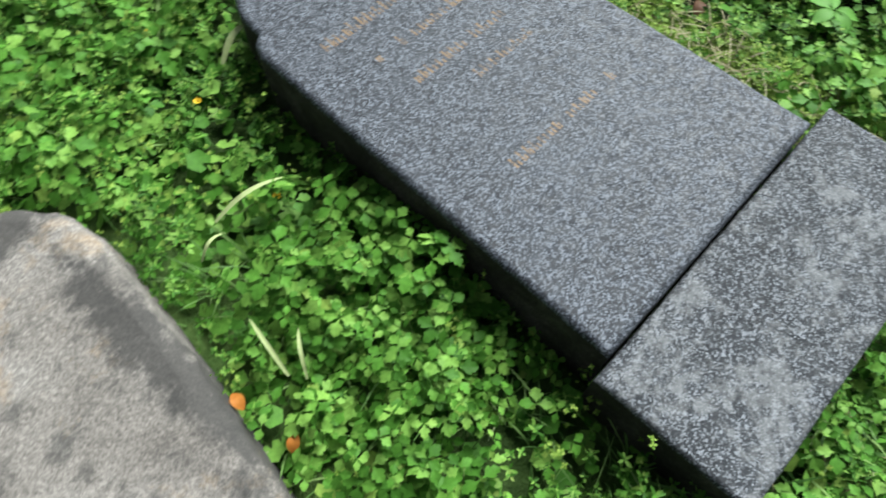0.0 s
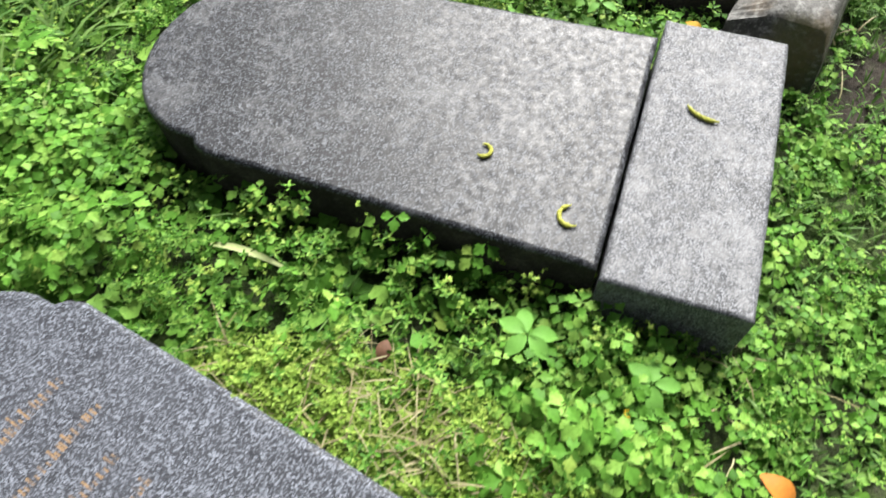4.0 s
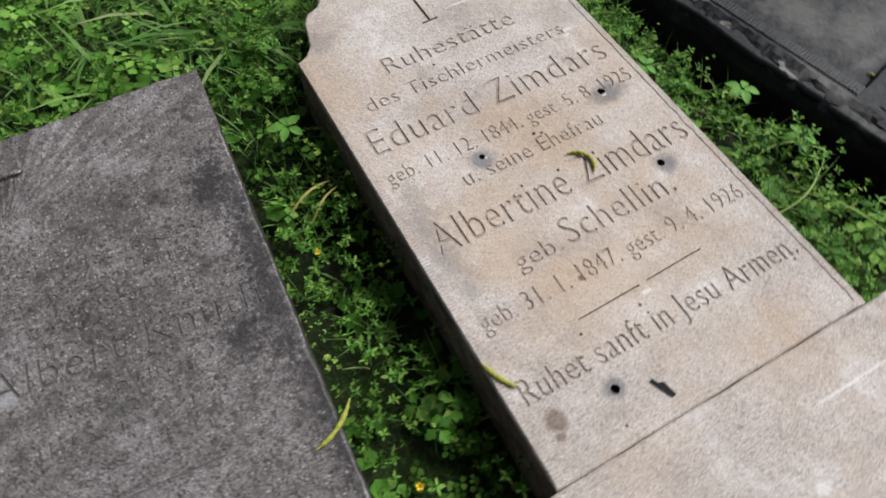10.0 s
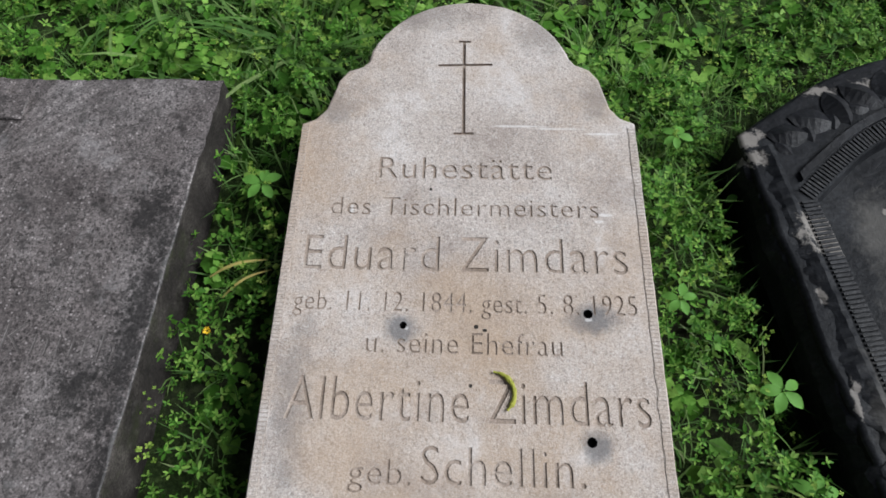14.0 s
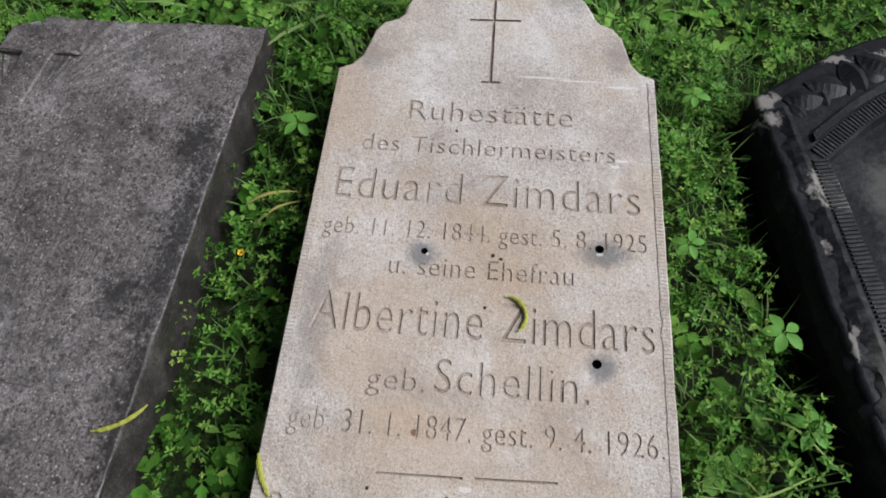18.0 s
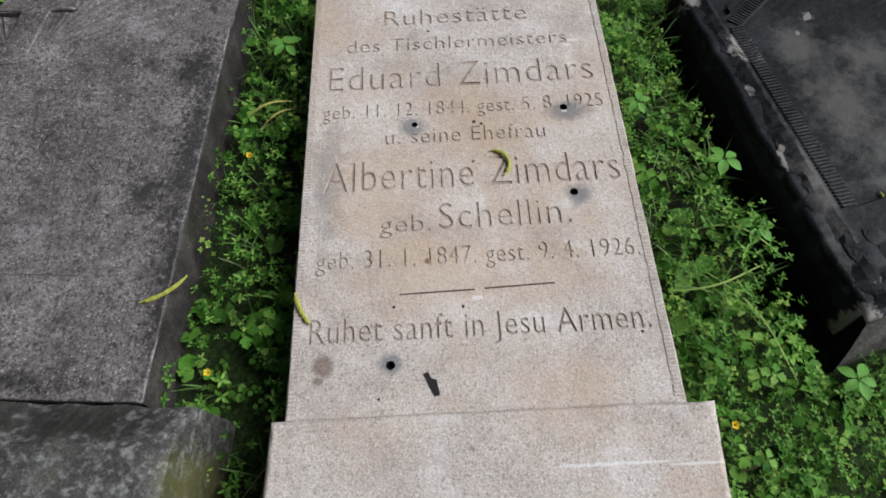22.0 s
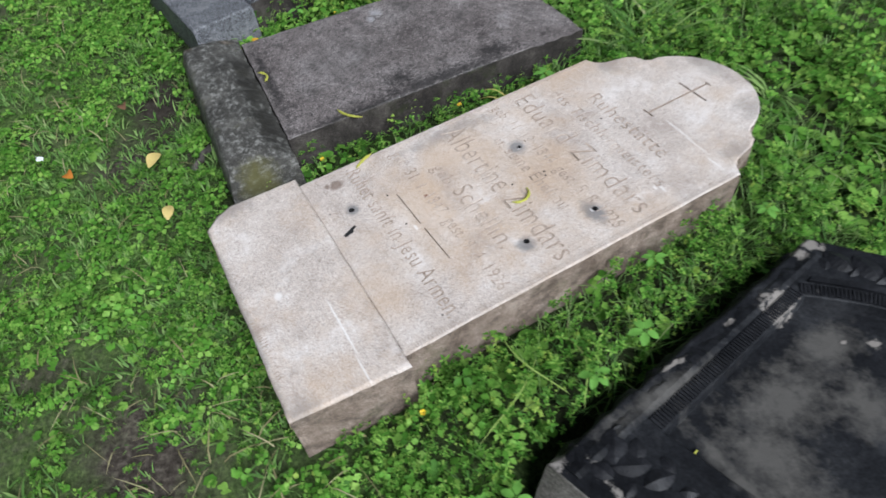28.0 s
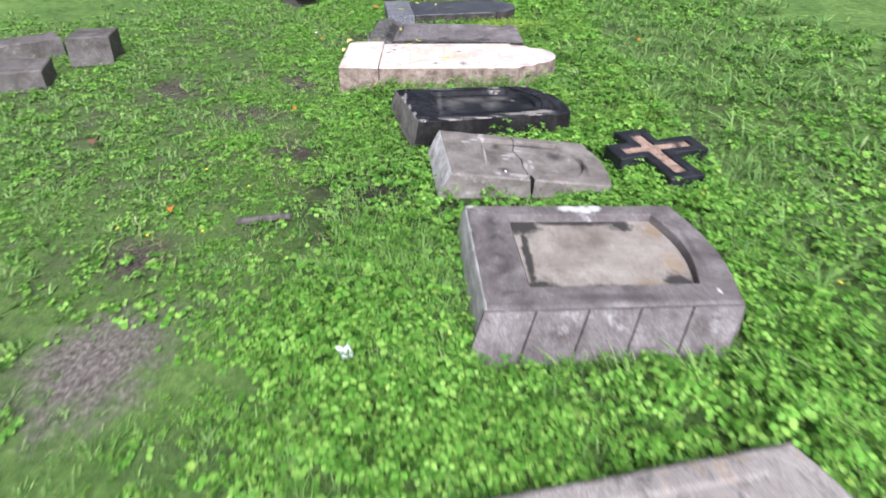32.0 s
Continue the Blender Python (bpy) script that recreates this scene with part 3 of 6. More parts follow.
# dark granite stele with traces of gilding
g1 = rounded_granite("gravestone", pose(-2.700, 0.153, 0, 0, 0, -4.7), 0.536, 0.512, 0.75, 0.178, 0.03, 0.152,
                     (-0.298, 0.340, -0.252, -0.004), 0.130, (GRANITE_1, GRANITE_1B),
                     "dark speckled granite gravestone with arched top, lying in clover", 1.0)
bm = bmesh.new()
rng = random.Random(4)
for row, (y, x0, x1, hgt) in enumerate([(0.672, -0.17, 0.135, 0.030), (0.590, -0.125, 0.145, 0.024), (0.512, -0.11, 0.10, 0.022), (0.448, -0.03, 0.10, 0.020), (0.285, -0.125, 0.12, 0.022)]):
    x = x0
    while x < x1:
        lw = rng.uniform(0.007, 0.016)
        if rng.random() < 0.9:
            box(bm, x, x + 0.0035, y, y + hgt * rng.uniform(0.6, 1.1), 0.1515, 0.1522)
            box(bm, x + lw * 0.7, x + lw * 0.7 + 0.003, y, y + hgt * rng.uniform(0.4, 0.7), 0.1515, 0.1522)
        x += lw + 0.006
y = 0.735
while y < 0.925:
    ln = rng.uniform(0.012, 0.03)
    box(bm, -0.021, -0.012, y, y + ln, 0.1515, 0.1522)
    y += ln + rng.uniform(0.002, 0.008)
part("worn_lettering", bm, GILT, g1, "worn gilded inscription, unreadable")["kind"] = "stuff"

# grey granite stele
rounded_granite("gravestone", pose(-1.682, 0.181, 0, 0, 0, 7.0), 0.578, 0.540, 0.755, 0.205, 0.028, 0.146,
                     (-0.312, 0.335, -0.25, -0.006), 0.154, (GRANITE_2, GRANITE_2B),
                     "grey granite gravestone with arched top, catkins fallen on it", 7.0)

# broken old stone before the row
def old_slab():
    out = [(-0.62, -0.12), (-0.06, -0.12), (-0.03, 0.15), (0.004, 0.396), (0.026, 0.492), (0.056, 0.631), (0.078, 0.774), (0.095, 0.887), (0.084, 0.971), (0.032, 1.043), (-0.08, 1.08), (-0.52, 1.09), (-0.64, 1.02)]
    m = pose(-3.375, 0.0, 0, 0, 0, 0)
    st = thing("gravestone", m, "pale worn stone slab with rounded broken edges, lying in clover", "gravestone", ROW)
    part("stele", slab(out, 0.0, 0.125, 0.03, 0.02, 0.006, 0.05, 11.0), OLDSTONE, st)
    footprint(out, m)


old_slab()


def letters(st, target, rows, top, groove, depth=0.0035):
    """Carves rows of (words, x, baseline y, size, width, thinness) into the target."""
    cutters = []
    for words, x, y, size, width, thin in rows:
        bm = text_mesh(words, size, width, thin, depth * 2)
        for v in bm.verts:
            v.co += Vector((x, y, top))
        cut = new("letters", mesh_of("letters", bm, groove))
        cut.matrix_world = target.matrix_world
        cutters.append(cut)
    return cutters


def cut_boxes(target, boxes, top, groove, depth=0.004):
    bm = bmesh.new()
    for x0, y0, x1, y1, w in boxes:
        a, b = Vector((x0, y0, 0)), Vector((x1, y1, 0))
        d = b - a
        m = Matrix.Translation((a.x, a.y, top)) @ Matrix.Rotation(math.atan2(d.y, d.x), 4, "Z")
        box(bm, 0, d.length, -w / 2, w / 2, -depth, depth, m)
    cut = new("letters", mesh_of("letters", bm, groove))
    cut.matrix_world = target.matrix_world
    return cut


# sandstone slab with a cross and rays in relief
def fan_stone():
    m = pose(-0.872, 0.078, 0, 0, 0, -4.4)
    st = thing("gravestone", m, "grey-mauve sandstone gravestone with cross and rays in relief", "gravestone", ROW)
    out = [(-0.302, 0.0), (0.302, 0.0), (0.28, 1.078), (0.12, 1.068), (-0.03, 1.05), (-0.222, 1.04), (-0.24, 1.022), (-0.292, 1.0)]
    top = 0.124
    # the side tone with its painted shade runs up over the edge here
    body = part("stele", slab(out, 0.0, top, 0.005, 0.022, 0.002, 0.022, 21.0, side_mat=1, worn=3), (MAUVE, SHADED_SIDE), st)
    bpy.context.view_layer.update()
    # fan of stepped rays: each a sloping wedge, deeper towards the cross
    relief = []
    ox, oy = -0.15, 0.815
    edges = [9, 15, 22, 29, 37, 45, 53, 62, 71, 80, 89, 98]
    fan = bmesh.new()
    heart, heart_up = fan.verts.new((ox, oy, top - 0.003)), fan.verts.new((ox, oy, top + 0.03))
    low, rise = [], []
    for i in range(2 * len(edges) - 1):
        a = edges[i // 2] if i % 2 == 0 else edges[i // 2] * 0.35 + edges[i // 2 + 1] * 0.65
        f = (a - 9) / 88
        x, y = ox + 0.62 * math.cos(radians(a)), oy + 0.62 * math.sin(radians(a))
        low.append(fan.verts.new((x, y, top - (0.009 if i % 2 else 0.002) - 0.007 * f)))
        rise.append(fan.verts.new((x, y, top + 0.03)))
    for i in range(len(low) - 1):
        fan.faces.new((heart, low[i + 1], low[i]))
        fan.faces.new((heart_up, rise[i], rise[i + 1]))
        fan.faces.new((low[i], low[i + 1], rise[i + 1], rise[i]))
    fan.faces.new((heart, low[0], rise[0], heart_up))
    fan.faces.new((heart, heart_up, rise[-1], low[-1]))
    cut = new("ray_cut", mesh_of("ray_cut", fan, MAUVE))
    cut.matrix_world = body.matrix_world
    relief.append(cut)
    # sunk fields beside the stem and above the left arm
    for poly in ([(-0.32, 0.927), (-0.226, 0.929), (-0.236, 0.819), (-0.32, 0.809)], [(-0.25, 1.06), (-0.228, 0.985), (-0.205, 1.06)]):
        field = bmesh.new()
        lo = [field.verts.new((x, y, top - 0.013)) for x, y in poly]
        hi = [field.verts.new((x, y, top + 0.03)) for x, y in poly]
        n = len(poly)
        field.faces.new(lo)
        field.faces.new(list(reversed(hi)))
        for i in range(n):
            field.faces.new((lo[i], hi[i], hi[(i + 1) % n], lo[(i + 1) % n]))
        cut = new("field", mesh_of("field", field, MAUVE))
        cut.matrix_world = body.matrix_world
        relief.append(cut)
    carve(body, relief, False)
    cutters = letters(st, body, [
        ("Hier ruhet in Gott", 0.0, 0.668, 0.044, 0.40, 0.0009),
        ("mein lieber Mann", 0.0, 0.617, 0.042, 0.34, 0.0009),
        ("aus P", -0.055, 0.397, 0.042, 0.11, 0.0009),
        ("5. 12.", -0.03, 0.343, 0.042, 0.10, 0.0009),
        ("unser guter Vater", 0.02, 0.565, 0.042, 0.31, 0.0009),
        ("Albert Knuth", 0.015, 0.465, 0.085, 0.46, 0.0012),
        ("gest. 14.", -0.02, 0.285, 0.045, 0.15, 0.0009),
    ], top, GROOVE_MAUVE, 0.002)
    rng = random.Random(8)
    bars = []
    for y, x0, x1, h in ((0.40, 0.02, 0.11, 0.024), (0.345, -0.15, -0.1, 0.026), (0.345, 0.04, 0.13, 0.026), (0.29, 0.07, 0.12, 0.024), (0.165, -0.22, 0.26, 0.026), (0.075, -0.21, 0.0, 0.024)):
        x = x0
        while x < x1:
            if rng.random() < 0.6:
                bars.append((x, y, x + rng.uniform(-0.002, 0.003), y + h * rng.uniform(0.55, 1.0), 0.0032))
            x += rng.uniform(0.011, 0.02)
    bars.append((-0.11, 0.235, 0.12, 0.235, 0.003))
    bars.append((0.005, 0.44, 0.022, 0.36, 0.006))
    cutters.append(cut_boxes(body, bars, top, GROOVE_MAUVE, 0.001))
    carve(body, cutters)
    # ridges of the small shell beside the stem
    for i in range(5):
        ridge = bmesh.new()
        a = radians(112 + 13 * i)
        d, q = Vector((math.cos(a), math.sin(a), 0)), Vector((-math.sin(a), math.cos(a), 0))
        c = Vector((-0.238, 0.822, top - 0.0135))
        far = min(0.10 / max(d.y, 0.2), 0.052 / max(-d.x, 0.2))
        w = far * 0.085
        p = [c + d * 0.012 + q * 0.001, c + d * 0.012 - q * 0.001, c + d * far - q * w, c + d * far + q * w]
        base = [ridge.verts.new(v) for v in p]
        up = [ridge.verts.new(c + d * 0.012 + Vector((0, 0, 0.003))), ridge.verts.new(c + d * far + Vector((0, 0, 0.007)))]
        for f in ((base[0], base[3], up[1], up[0]), (base[1], up[0], up[1], base[2]), (base[2], up[1], base[3]), (base[0], up[0], base[1]), tuple(base)):
            ridge.faces.new(f)
        part("ray", ridge, MAUVE, st)
    o = [(-0.236, 0.755), (-0.171, 0.769), (-0.163, 0.936), (-0.103, 0.938), (-0.107, 1.0), (-0.161, 0.998), (-0.157, 1.036), (-0.222, 1.034), (-0.231, 0.99), (-0.287, 0.996), (-0.290, 0.931), (-0.232, 0.93)]
    part("relief_cross", slab(o, top - 0.015, top + 0.0035, 0.003, 0.02, 0.001, 0.008, 25.0), MAUVE, st, "raised stone cross")
    footprint(out, m)
    # plinth: taller, hipped at its ends, its upper edge towards the slab cut back
    b = bmesh.new()
    prof = [(-0.226, -0.01), (-0.216, 0.085), (-0.198, 0.160), (-0.185, 0.166), (-0.085, 0.168), (-0.072, 0.162), (-0.003, 0.117), (0.0, -0.01)]
    n = 44
    rows = []
    for i in range(n + 1):
        u = i / n
        row = []
        for j, (y, z) in enumerate(prof):
            k = min(1.0, max(0.0, z) / 0.165)
            x = (-0.405 + 0.05 * max(0.0, k - 0.2) / 0.8) * (1 - u) + (0.420 - 0.04 * k) * u
            end = max(0.0, 1 - min(u, 1 - u) / 0.05)
            w = noise.noise(Vector((x * 17, y * 40, z * 40))) * 0.004
            chip = max(0, noise.noise(Vector((x * 9 + 4, y * 20, 2))) - 0.3) * 0.03 + max(0, noise.noise(Vector((x * 31, y * 31, 7))) - 0.25) * 0.012
            row.append(b.verts.new((x, y + w, z * (1 - 0.16 * max(0.0, 0.45 - u)) + w - (0.014 * end * (j in (2, 3, 4, 5)) + chip) * (z > 0.11))))
        rows.append(row)
    for r0, r1 in zip(rows, rows[1:]):
        for j in range(len(prof)):
            k = (j + 1) % len(prof)
            b.faces.new((r0[j], r1[j], r1[k], r0[k])).smooth = j in (1, 2, 3, 4)
    b.faces.new(rows[0])
    b.faces.new(list(reversed(rows[-1])))
    part("plinth", b, LICHEN, st, "taller mossy cast-stone plinth with a bevelled edge")
    footprint([(-0.405, -0.226), (0.42, -0.226), (0.42, 0.0), (-0.405, 0.0)], m)


fan_stone()


# buff sandstone slab with readable inscription
def text_stone():
    m = pose(0, 0, 0)
    st = thing("gravestone", m, "buff sandstone gravestone with arched top and carved inscription", "gravestone", ROW)
    half = [(0.318, 1.0), (0.292, 1.012), (0.274, 1.036), (0.265, 1.072), (0.257, 1.105), (0.24, 1.13), (0.213, 1.143), (0.201, 1.158)]
    out = [(-0.32, 0.0), (0.32, 0.0)] + half + arc(0, 1.10, 0.21, 20, 160, 20)[0:] + [(-x, y - 0.008) for x, y in reversed(half)]
    top = 0.162
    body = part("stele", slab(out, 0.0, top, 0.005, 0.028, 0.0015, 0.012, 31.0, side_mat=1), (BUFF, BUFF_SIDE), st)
    bpy.context.view_layer.update()
    footprint(out, m)
    cutters = letters(st, body, [
        ("Ruhestätte", -0.003, 0.871, 0.068, 0.318, 0.0004),
        ("des Tischlermeisters", -0.004, 0.794, 0.054, 0.478, 0.0005),
        ("Eduard Zimdars", -0.001, 0.686, 0.098, 0.556, 0.0008),
        ("geb. 11. 12. 1844. gest. 5. 8. 1925", -0.001, 0.612, 0.052, 0.572, 0.0005),
        ("u. seine Ehefrau", 0.0, 0.541, 0.054, 0.318, 0.0005),
        ("Albertine Zimdars", 0.006, 0.432, 0.102, 0.568, 0.0008),
        ("geb.", -0.123, 0.339, 0.054, 0.094, 0.0005),
        ("Schellin.", 0.062, 0.341, 0.082, 0.245, 0.0006),
        ("geb. 31. 1. 1847. gest. 9. 4. 1926.", 0.006, 0.268, 0.054, 0.58, 0.0005),
        ("Ruhet sanft in Jesu Armen.", 0.0, 0.129, 0.066, 0.578, 0.0003),
    ], top, GROOVE, 0.0024)
    cutters.append(cut_boxes(body, [
        (-0.135, 0.213, -0.004, 0.216, 0.0035), (0.014, 0.217, 0.137, 0.221, 0.0035),
        (-0.009, 1.2, -0.007, 0.972, 0.0065), (-0.06, 1.137, 0.048, 1.14, 0.006), (-0.026, 0.971, 0.012, 0.972, 0.006), (-0.02, 1.2, 0.004, 1.2, 0.005),
    ], top, GROOVE, 0.005))
    # drilled sockets of lost fittings
    sock = bmesh.new()
    for x, y, r in ((-0.10, 0.588, 0.007), (0.204, 0.614, 0.009), (0.197, 0.408, 0.009), (-0.151, 0.086, 0.009)):
        bmesh.ops.create_cone(sock, cap_ends=True, segments=9, radius1=r * 0.8, radius2=r, depth=0.03, matrix=Matrix.Translation((x, y, top)))
    cut = new("sockets", mesh_of("sockets", sock, HOLE))
    cutters.append(cut)
    carve(body, cutters)
    # rough black spot and chipped scars
    b = bmesh.new()
    o = [(-0.097, 0.068), (-0.09, 0.072), (-0.084, 0.060), (-0.076, 0.058), (-0.071, 0.032), (-0.080, 0.030), (-0.083, 0.036), (-0.088, 0.048)]
    b.faces.new([b.verts.new((x, y, top + 0.0012)) for x, y in o])
    part("tar_spot", b, HOLE, st, "black tar spot")
    # tooled margin: fine chisel strokes along both long edges
    for side in (-1, 1):
        b = bmesh.new()
        y = 0.012
        while y < 0.985:
            x = side * (0.3165 - 0.001 * y)
            ln = 0.013 + 0.004 * noise.noise(Vector((y * 40, side, 0)))
            box(b, min(x, x - side * ln), max(x, x - side * ln), y, y + 0.0050, top - 0.001, top + 0.0015)
            y += 0.0068
        box(b, side * 0.309 - 0.0068, side * 0.309 + 0.0068, 0.012, 0.985, top - 0.002, top + 0.0006, mat=1)
        part("tooled_margin", b, (BUFF, TOOLED), st, "margin of fine chisel strokes")["kind"] = "stuff"
    # plinth
    o = [(-0.345, -0.19), (-0.325, -0.235), (-0.288, -0.272), (0.338, -0.282), (0.358, -0.002), (-0.338, 0.0)]
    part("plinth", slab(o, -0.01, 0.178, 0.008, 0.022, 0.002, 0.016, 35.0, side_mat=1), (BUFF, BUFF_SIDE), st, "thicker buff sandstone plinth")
    footprint(o, m)
    b = bmesh.new()
    rg = random.Random(3)
    x = 0.06
    while x < 0.235:
        box(b, x, x + 0.002, -0.268, -0.268 + rg.choice((0.012, 0.012, 0.02)), 0.1775, 0.1786)
        x += rg.uniform(0.006, 0.011)
    part("mason_mark", b, GROOVE, st, "small unreadable mason's lettering")["kind"] = "stuff"


text_stone()


def arched(at, u0, u1, v0, v1, rise, n=12):
    """An outline between u0..u1, v0..v1 of a quad with an arched upper end."""
    pts = [(u0, v0), (u1, v0), (u1, v1)]
    for i in range(1, n):
        k = i / n
        pts.append((u1 + (u0 - u1) * k, v1 + rise * math.sin(math.pi * k)))
    pts.append((u0, v1))
    return [tuple(at(u, v)[:2]) for u, v in pts]


def plane_of(*pts):
    """Height of the plane through three points, as a function of x, y."""
    a, b, c = (Vector(p) for p in pts)
    nrm = (b - a).cross(c - a)

    def h(x, y):
        return a.z - (nrm.x * (x - a.x) + nrm.y * (y - a.y)) / nrm.z

    return h


def jagged(outline, amount, seed, step=0.012):
    """A broken, chipped version of an outline."""
    pts = resample(outline, step)
    out = []
    for p, d in zip(pts, inward(pts)):
        w = noise.noise(Vector((p.x * 19 + seed, p.y * 19, 1))) + 0.7 * noise.noise(Vector((p.x * 55, p.y * 55 + seed, 2)))
        out.append(tuple(p + d * amount * w))
    return out


def ribs(at, h, path, width, pitch, mat, st):
    """A ribbed moulding: small bars set across a path of u, v points."""
    pts = [at(u, v) for u, v in path]
    b = bmesh.new()
    left = 0.0
    for p, q in zip(pts, pts[1:]):
        d = (q - p).to_2d()
        ln = d.length
        d = d / ln
        s = left
        while s < ln:
            c = p.to_2d() + d * s
            z = h(c.x, c.y)
            k = 1 + 0.3 * noise.noise(Vector((c.x * 60, c.y * 60, 0)))
            m = Matrix.Translation((c.x, c.y, z)) @ Matrix.Rotation(math.atan2(d.y, d.x), 4, "Z")
            box(b, 0, pitch * 0.6, -width / 2, width / 2, -0.004, 0.0032 * k, m)
            s += pitch
        left = s - ln
    part("ribbed_border", b, mat, st, "finely ribbed moulding")["kind"] = "stuff"


def splay_foot(bm, fa, fb, out):
    """Lets the foot face slope outwards to the ground."""
    d = (Vector(fb) - Vector(fa)).to_2d().normalized()
    nrm = Vector((d.y, -d.x))
    for v in bm.verts:
        gap = (v.co.to_2d() - Vector(fa).to_2d()).dot(nrm)
        if v.co.z < 0.1 and gap > -0.03:
            k = 1.0 if v.co.z < 0.01 else 0.5
            v.co.x += nrm.x * out * k
            v.co.y += nrm.y * out * k
    bm.normal_update()
    for f in bm.faces:
        c = f.calc_center_median()
        gap = (c.to_2d() - Vector(fa).to_2d()).dot(nrm)
        if gap > -0.012 and abs(f.normal.z) < 0.75 and abs(f.normal.to_2d().dot(nrm)) > 0.5:
            f.material_index = 2
    return bm


def leaf_relief(bm, at, u, v, size, turn, h, thick=0.006):
    """One carved leaf: a pointed, ridged lens."""
    c = at(u, v)
    m = Matrix.Translation((c.x, c.y, h(c.x, c.y))) @ Matrix.Rotation(radians(turn), 4, "Z")
    n = 8
    left, right = [], []
    for i in range(n + 1):
        k = i / n
        w = size * 0.32 * math.sin(math.pi * k) ** 0.8
        left.append(bm.verts.new(m @ Vector((size * (k - 0.5), w, 0.0005))))
        right.append(bm.verts.new(m @ Vector((size * (k - 0.5), -w, 0.0005))))
    mid = [bm.verts.new(m @ Vector((size * (i / n - 0.5), 0, thick * math.sin(math.pi * min(1, i / n + 0.05)) + 0.0005))) for i in range(n + 1)]
    for i in range(n):
        bm.faces.new((left[i], mid[i], mid[i + 1], left[i + 1]))
        bm.faces.new((mid[i], right[i], right[i + 1], mid[i + 1]))


def places(at, spots):
    """Patches given in a stone's own u, v as places of the plane."""
    return [(at(u, v).x, at(u, v).y, ru, rv) for u, v, ru, rv in spots]


# sooty black stone with sunk arched panel
def black_stone():
    fa, fb, tb, ta = (0.676, 0.132, 0.127), (1.375, 0.303, 0.17), (1.152, 1.220, 0.138), (0.537, 1.022, 0.105)
    at, h = quad(fa, fb, tb, ta), plane_of(fa, fb, tb)
    st = thing("gravestone", Matrix.Identity(4), "soot-black stone frame with sunk arched panel, chipped edges", "gravestone", ROW)
    outer = jagged(arched(at, 0, 1, 0, 1, 0.085), 0.009, 4.0, 0.03)
    # the foot edge is straight, the other edges are broken
    along = (Vector(fb) - Vector(fa)).to_2d().normalized()
    across = Vector((along.y, -along.x))
    gaps = [(Vector(p) - Vector(fa).to_2d()).dot(across) for p in outer]
    outer = [tuple(Vector(p) - across * g * 0.8) if g > -0.025 else p for p, g in zip(outer, gaps)]
    inner = arched(at, 0.14, 0.84, 0.235, 0.80, 0.095)
    pale = places(at, [(0.955, 0.68, 0.022, 0.13), (0.93, 0.8, 0.03, 0.07), (0.985, 0.4, 0.01, 0.12), (0.985, 0.2, 0.01, 0.08), (0.45, 0.0, 0.25, 0.012), (0.10, 0.735, 0.036, 0.04), (0.115, 0.70, 0.03, 0.025), (0.03, 0.985, 0.03, 0.02), (0.02, 0.93, 0.02, 0.02), (0.3, 1.045, 0.03, 0.016), (0.04, 0.6, 0.007, 0.018), (0.03, 0.42, 0.008, 0.012), (0.93, 0.75, 0.03, 0.06), (0.92, 0.86, 0.035, 0.05), (0.95, 0.62, 0.02, 0.04), (0.97, 0.5, 0.012, 0.03),
                       (0.60, 0.985, 0.04, 0.02), (0.45, 1.02, 0.04, 0.02), (0.0, 0.02, 0.03, 0.02), (0.97, 0.03, 0.025, 0.03), (0.8, 0.01, 0.05, 0.012), (0.6, 0.01, 0.06, 0.01), (0.3, 0.01, 0.05, 0.01),
                       (0.40, 0.78, 0.012, 0.015), (0.33, 0.74, 0.006, 0.006), (0.79, 0.69, 0.02, 0.03), (0.02, 0.4, 0.006, 0.03), (0.02, 0.97, 0.02, 0.012)])
    # dust on the black panel, its tone raised to paint in sheen as well
    dust = places(at, [(0.40, 0.34, 0.16, 0.10), (0.32, 0.50, 0.10, 0.14), (0.5, 0.6, 0.12, 0.08), (0.3, 0.70, 0.07, 0.1), (0.45, 0.245, 0.30, 0.025), (0.95, 0.2, 0.03, 0.2), (0.06, 0.3, 0.03, 0.2)])
    BLACK = stone("sooty_black_stone", ((0.006, 0.0065, 0.008), (0.013, 0.014, 0.0165), (0.034, 0.0355, 0.039)), 150, 6.0, 0.5,
                  [((0.14, 0.135, 0.13), 18.0, 0.66, 0.76, 0.35), ((0.03, 0.029, 0.029), 5.0, 0.58, 0.76, 0.4)], 0.6, 0.35,
                  [((0.115, 0.11, 0.102), 0.75, 1.0, dust, 2.6, 22), ((0.27, 0.25, 0.228), 0.85, 0.4, pale, 4.2, 60)], 0.12)
    side = stone("black_stone_side", ((0.006, 0.006, 0.006), (0.014, 0.0135, 0.013), (0.036, 0.034, 0.032)), 150, 7.0, 0.9, [((0.13, 0.125, 0.12), 17.0, 0.64, 0.76, 0.45)], 0.6, 0.35, spec=0.1)
    FOOT_END = stone("grey_brown_foot_end", ((0.075, 0.068, 0.061), (0.15, 0.138, 0.126), (0.25, 0.233, 0.215)), 200, 8.0, 0.85, [((0.3, 0.29, 0.28), 9.0, 0.6, 0.72, 0.6)], 0.7, 0.45)
    SOOT = stone("soot_black_relief", ((0.005, 0.0055, 0.007), (0.011, 0.0115, 0.014), (0.026, 0.027, 0.031)), 150, 9.0, 0.5, [((0.12, 0.115, 0.11), 16.0, 0.64, 0.74, 0.5)], 0.6, 0.35, spec=0.25)
